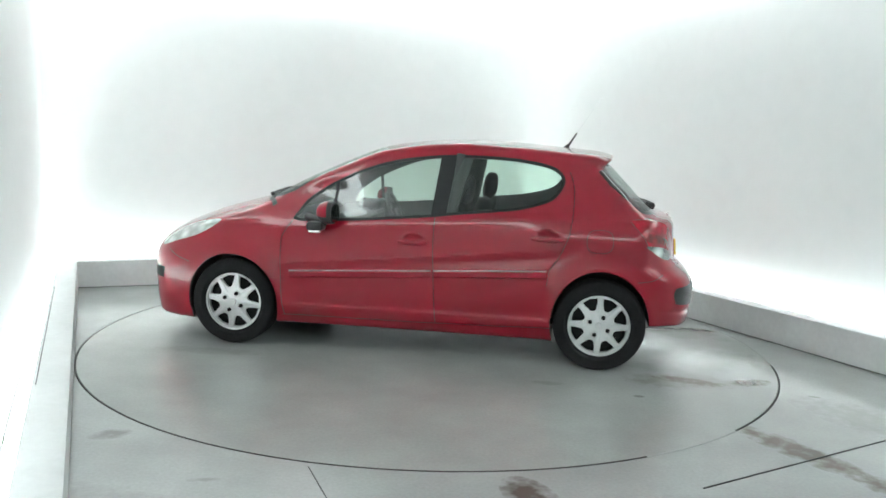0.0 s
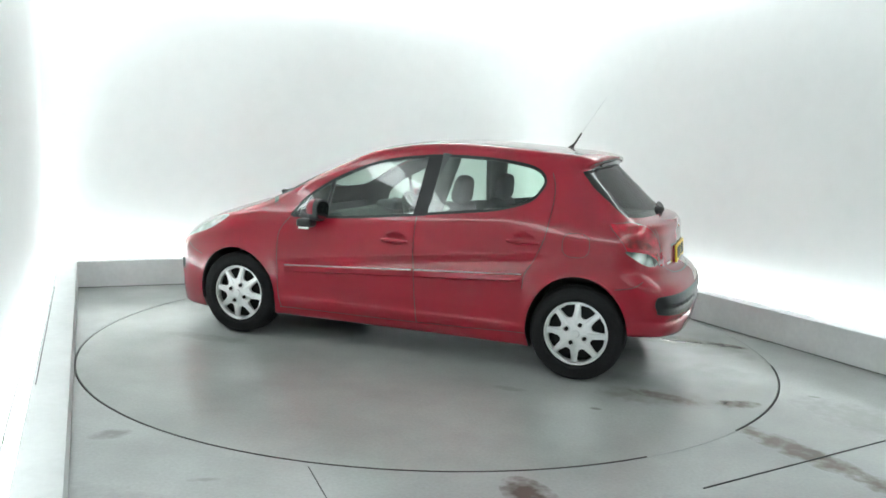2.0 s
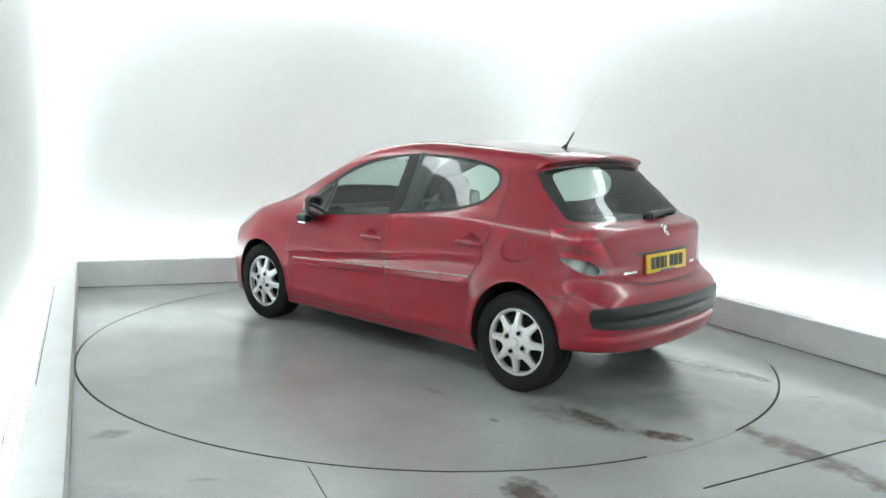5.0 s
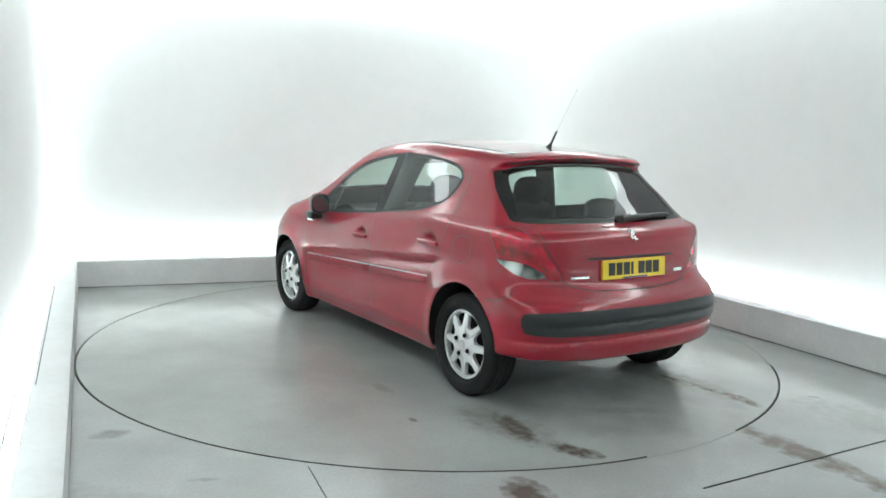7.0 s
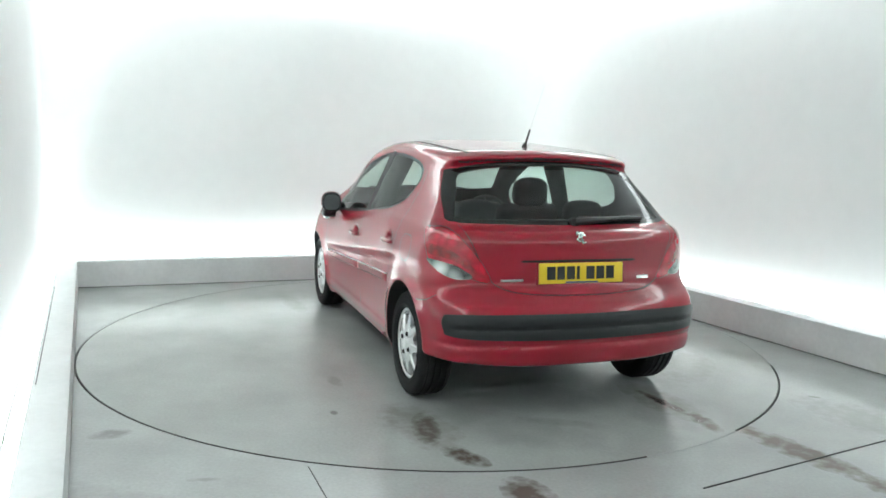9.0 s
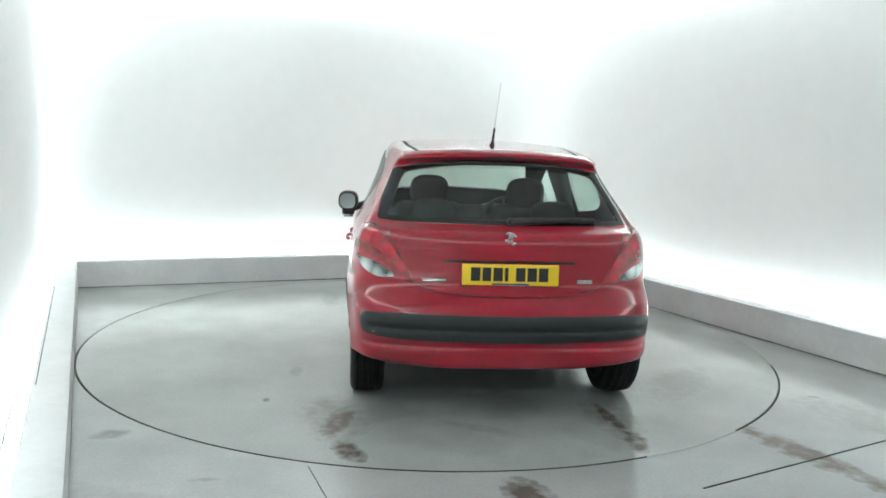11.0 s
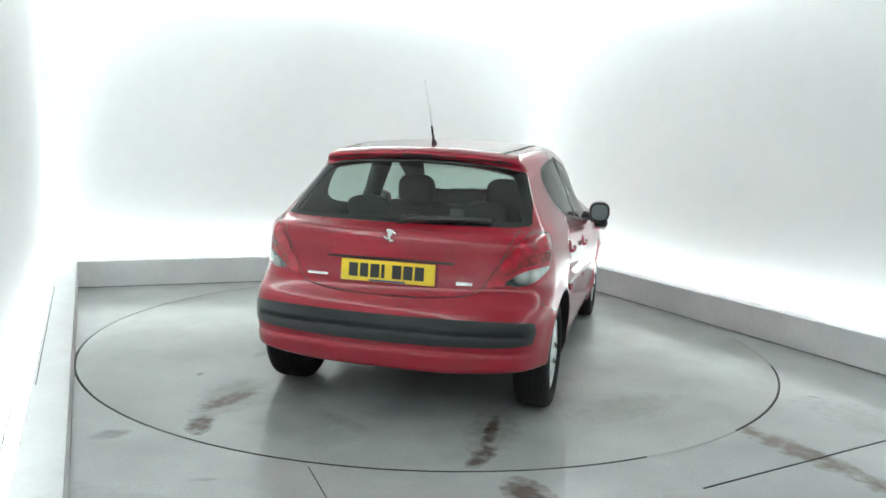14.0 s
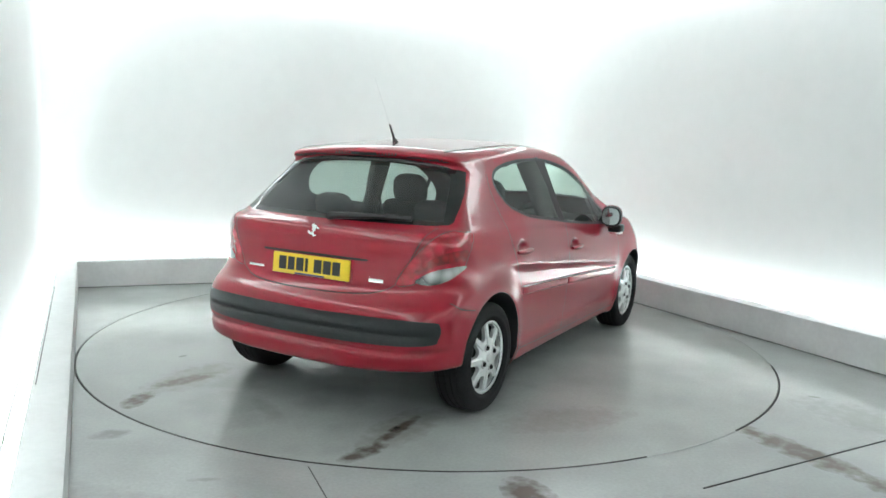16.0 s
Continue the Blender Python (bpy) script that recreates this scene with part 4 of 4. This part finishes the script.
def aerial(car):
    z = 1.452
    base = part("aerial", tube([(-.985, 0, z - .01), (-1.0, 0, z + .012), (-1.012, 0, z + .032)], [.026, .017, .009], 12), BLACK, car, "black aerial foot with a thin mast")
    part("lower_mast", tube([(-1.008, 0, z + .02), (-1.065, 0, z + .115)], [.008, .0055], 8), BLACK, base, "black lower mast")
    part("mast", tube([(-1.062, 0, z + .11), (-1.225, 0, z + .365)], .0020, 6), SILVER, base, "thin pale whip mast")
    part("mast_tip", tube([(-1.222, 0, z + .36), (-1.231, 0, z + .374)], .004, 6), SILVER, base, "small mast tip")


def pad(lo, hi, m, bevel):
    return box(bmesh.new(), lo, hi, m, bevel)


def cushion(m, rx, ry, rz):
    """A plump pad, squarer below than above."""
    bm = bmesh.new()
    bmesh.ops.create_uvsphere(bm, u_segments=32, v_segments=18, radius=1)
    for v in bm.verts:
        p = v.co
        k = .45 if p.z < 0 else .75
        v.co = Vector([math.copysign(abs(c) ** e, c) * r for c, e, r in zip(p, (.8, k, .7), (rx, ry, rz))])
    bmesh.ops.transform(bm, matrix=m, verts=bm.verts)
    return bm


def cabin(car):
    """Seats, dashboard, steering wheel on the right, and the inner mirror."""
    for y, dx in ((.32, .09), (-.345, -.02)):
        seat = part("front_seat", pad((-.26, -.24, -.06), (.26, .24, .08), pose(.10 + dx, y, .46, 0, -6, 0), .05), CLOTH, car, "charcoal cloth front seat")
        part("seat_back", pad((-.07, -.235, 0), (.06, .235, .58), pose(-.18 + dx, y, .50, 0, -20, 0), .055), CLOTH, seat, "charcoal seat back")
        part("headrest", cushion(pose(-.39 + dx, y, 1.135, 0, -8, 0), .055, .135, .105), CLOTH, seat, "rounded charcoal headrest")
        for dy in (-.06, .06):
            part("headrest_post", tube([(-.37 + dx, y + dy, 1.0), (-.385 + dx, y + dy, 1.08)], .007, 8), CHROME, seat, "bright headrest post")
    bench = part("rear_seat", pad((-.25, -.62, -.06), (.25, .62, .08), pose(-.72, 0, .52, 0, -6, 0), .05), CLOTH, car, "charcoal cloth rear bench")
    part("seat_back", pad((-.06, -.60, 0), (.06, .60, .48), pose(-.98, 0, .56, 0, -22, 0), .05), CLOTH, bench, "charcoal bench back")
    for y in (.37, -.37):
        part("headrest", cushion(pose(-1.12, y, 1.06, 0, -15, 0), .05, .135, .075), CLOTH, bench, "low charcoal headrest")
    part("parcel_shelf", pad((-1.56, -.56, 0), (-1.17, .56, .02), pose(0, 0, .985), .008), CABIN, car, "dark parcel shelf")
    rings = [[(x + dx, y, z) for dx, z in ((0, .50), (.30, .52), (.34, .80), (.28, .90), (.02, .925), (-.06, .87), (-.05, .72))] for x, y in ((.60, .70), (.55, .40), (.55, 0), (.55, -.40), (.60, -.70))]
    dash = part("dashboard", loft(rings), CABIN, car, "dark grey dashboard")
    part("instrument_hood", pad((-.09, -.17, -.03), (.09, .17, .045), pose(.56, -.36, .93), .03), CABIN, dash, "dark instrument hood")
    c = Vector((.36, -.36, .865))
    m = pose(c.x, c.y, c.z, 0, -66, 0)
    ring = [m @ Vector((.185 * math.cos(a), .185 * math.sin(a), 0)) for a in np.arange(36) * math.tau / 36]
    sw = part("steering_wheel", tube(ring, .016, 10, True), CABIN, car, "black steering wheel")
    for a in (0.1, math.pi - .1, -math.pi / 2 + math.pi):
        part("spoke", tube([m @ Vector((.03 * math.cos(a), .03 * math.sin(a), 0)), m @ Vector((.18 * math.cos(a), .18 * math.sin(a), 0))], .014, 8), CABIN, sw, "")
    part("airbag_pad", pad((-.06, -.07, -.02), (.06, .07, .025), m, .018), CABIN, sw, "dark centre pad")
    part("inner_mirror", pad((-.012, -.115, -.03), (.012, .115, .03), pose(.40, 0, 1.325, 0, 8, 0), .012), CABIN, car, "dark inner mirror")
    for s in (1, -1):
        part("pillar_trim", tube([(-.215, s * .735, .90), (-.255, s * .650, 1.16), (-.290, s * .57, 1.37)], [.05, .065, .075], 10), CABIN, car, "dark centre pillar trim")
        part("seat_belt", tube([(-.22, s * .66, 1.16), (-.235, s * .60, .92), (-.22, s * .64, .60)], .009, 6), CLOTH, car, "dark seat belt")
    part("cabin_floor", pad((-1.5, -.70, .24), (1.0, .70, .27), None, .005), CABIN, car, "dark cabin floor")
    part("boot_floor", pad((-1.72, -.55, .45), (-1.0, .55, .48), None, .005), CABIN, car, "dark boot floor")
    part("bulkhead", pad((.98, -.70, .25), (1.0, .70, .93), None, .004), CABIN, car, "dark bulkhead")


def screen_wipers(car):
    for y0, y1 in ((.45, -.10), (-.10, -.55)):
        pts = []
        for u in np.linspace(0, 1, 7):
            y = y0 + (y1 - y0) * u
            x = 1.165 - .20 * y * y - .02 * u
            z = 1.2
            for _ in range(30):
                z -= .01 if car_field(np.float64(x), np.float64(y), np.float64(z)) > 0 else 0
            pts.append((x, y, z + .018))
        part("windscreen_wiper", tube(pts, [.016, .013, .011, .010, .009, .009, .008], 8), BLACK, car, "black windscreen wiper")


car = build_car()


def motions():
    turns = [(0, 170.9), (1, 164.7), (2, 158.15), (3, 151.38), (4, 144.48), (5, 137.5), (6, 130.5), (7, 123.48), (8, 116.46), (9, 109.44),
             (10, 102.39), (11, 95.32), (12, 88.22), (13, 81.09), (14, 73.94), (15, 66.79), (16, 59.71)]
    walk(car, [(t, pose(0, 0, 0, 0, 0, a) @ pose(0.055, -0.256, 0)) for t, a in turns])
    walk(disc, [(t, pose(0, 0, 0, 0, 0, a)) for t, a in turns])


motions()
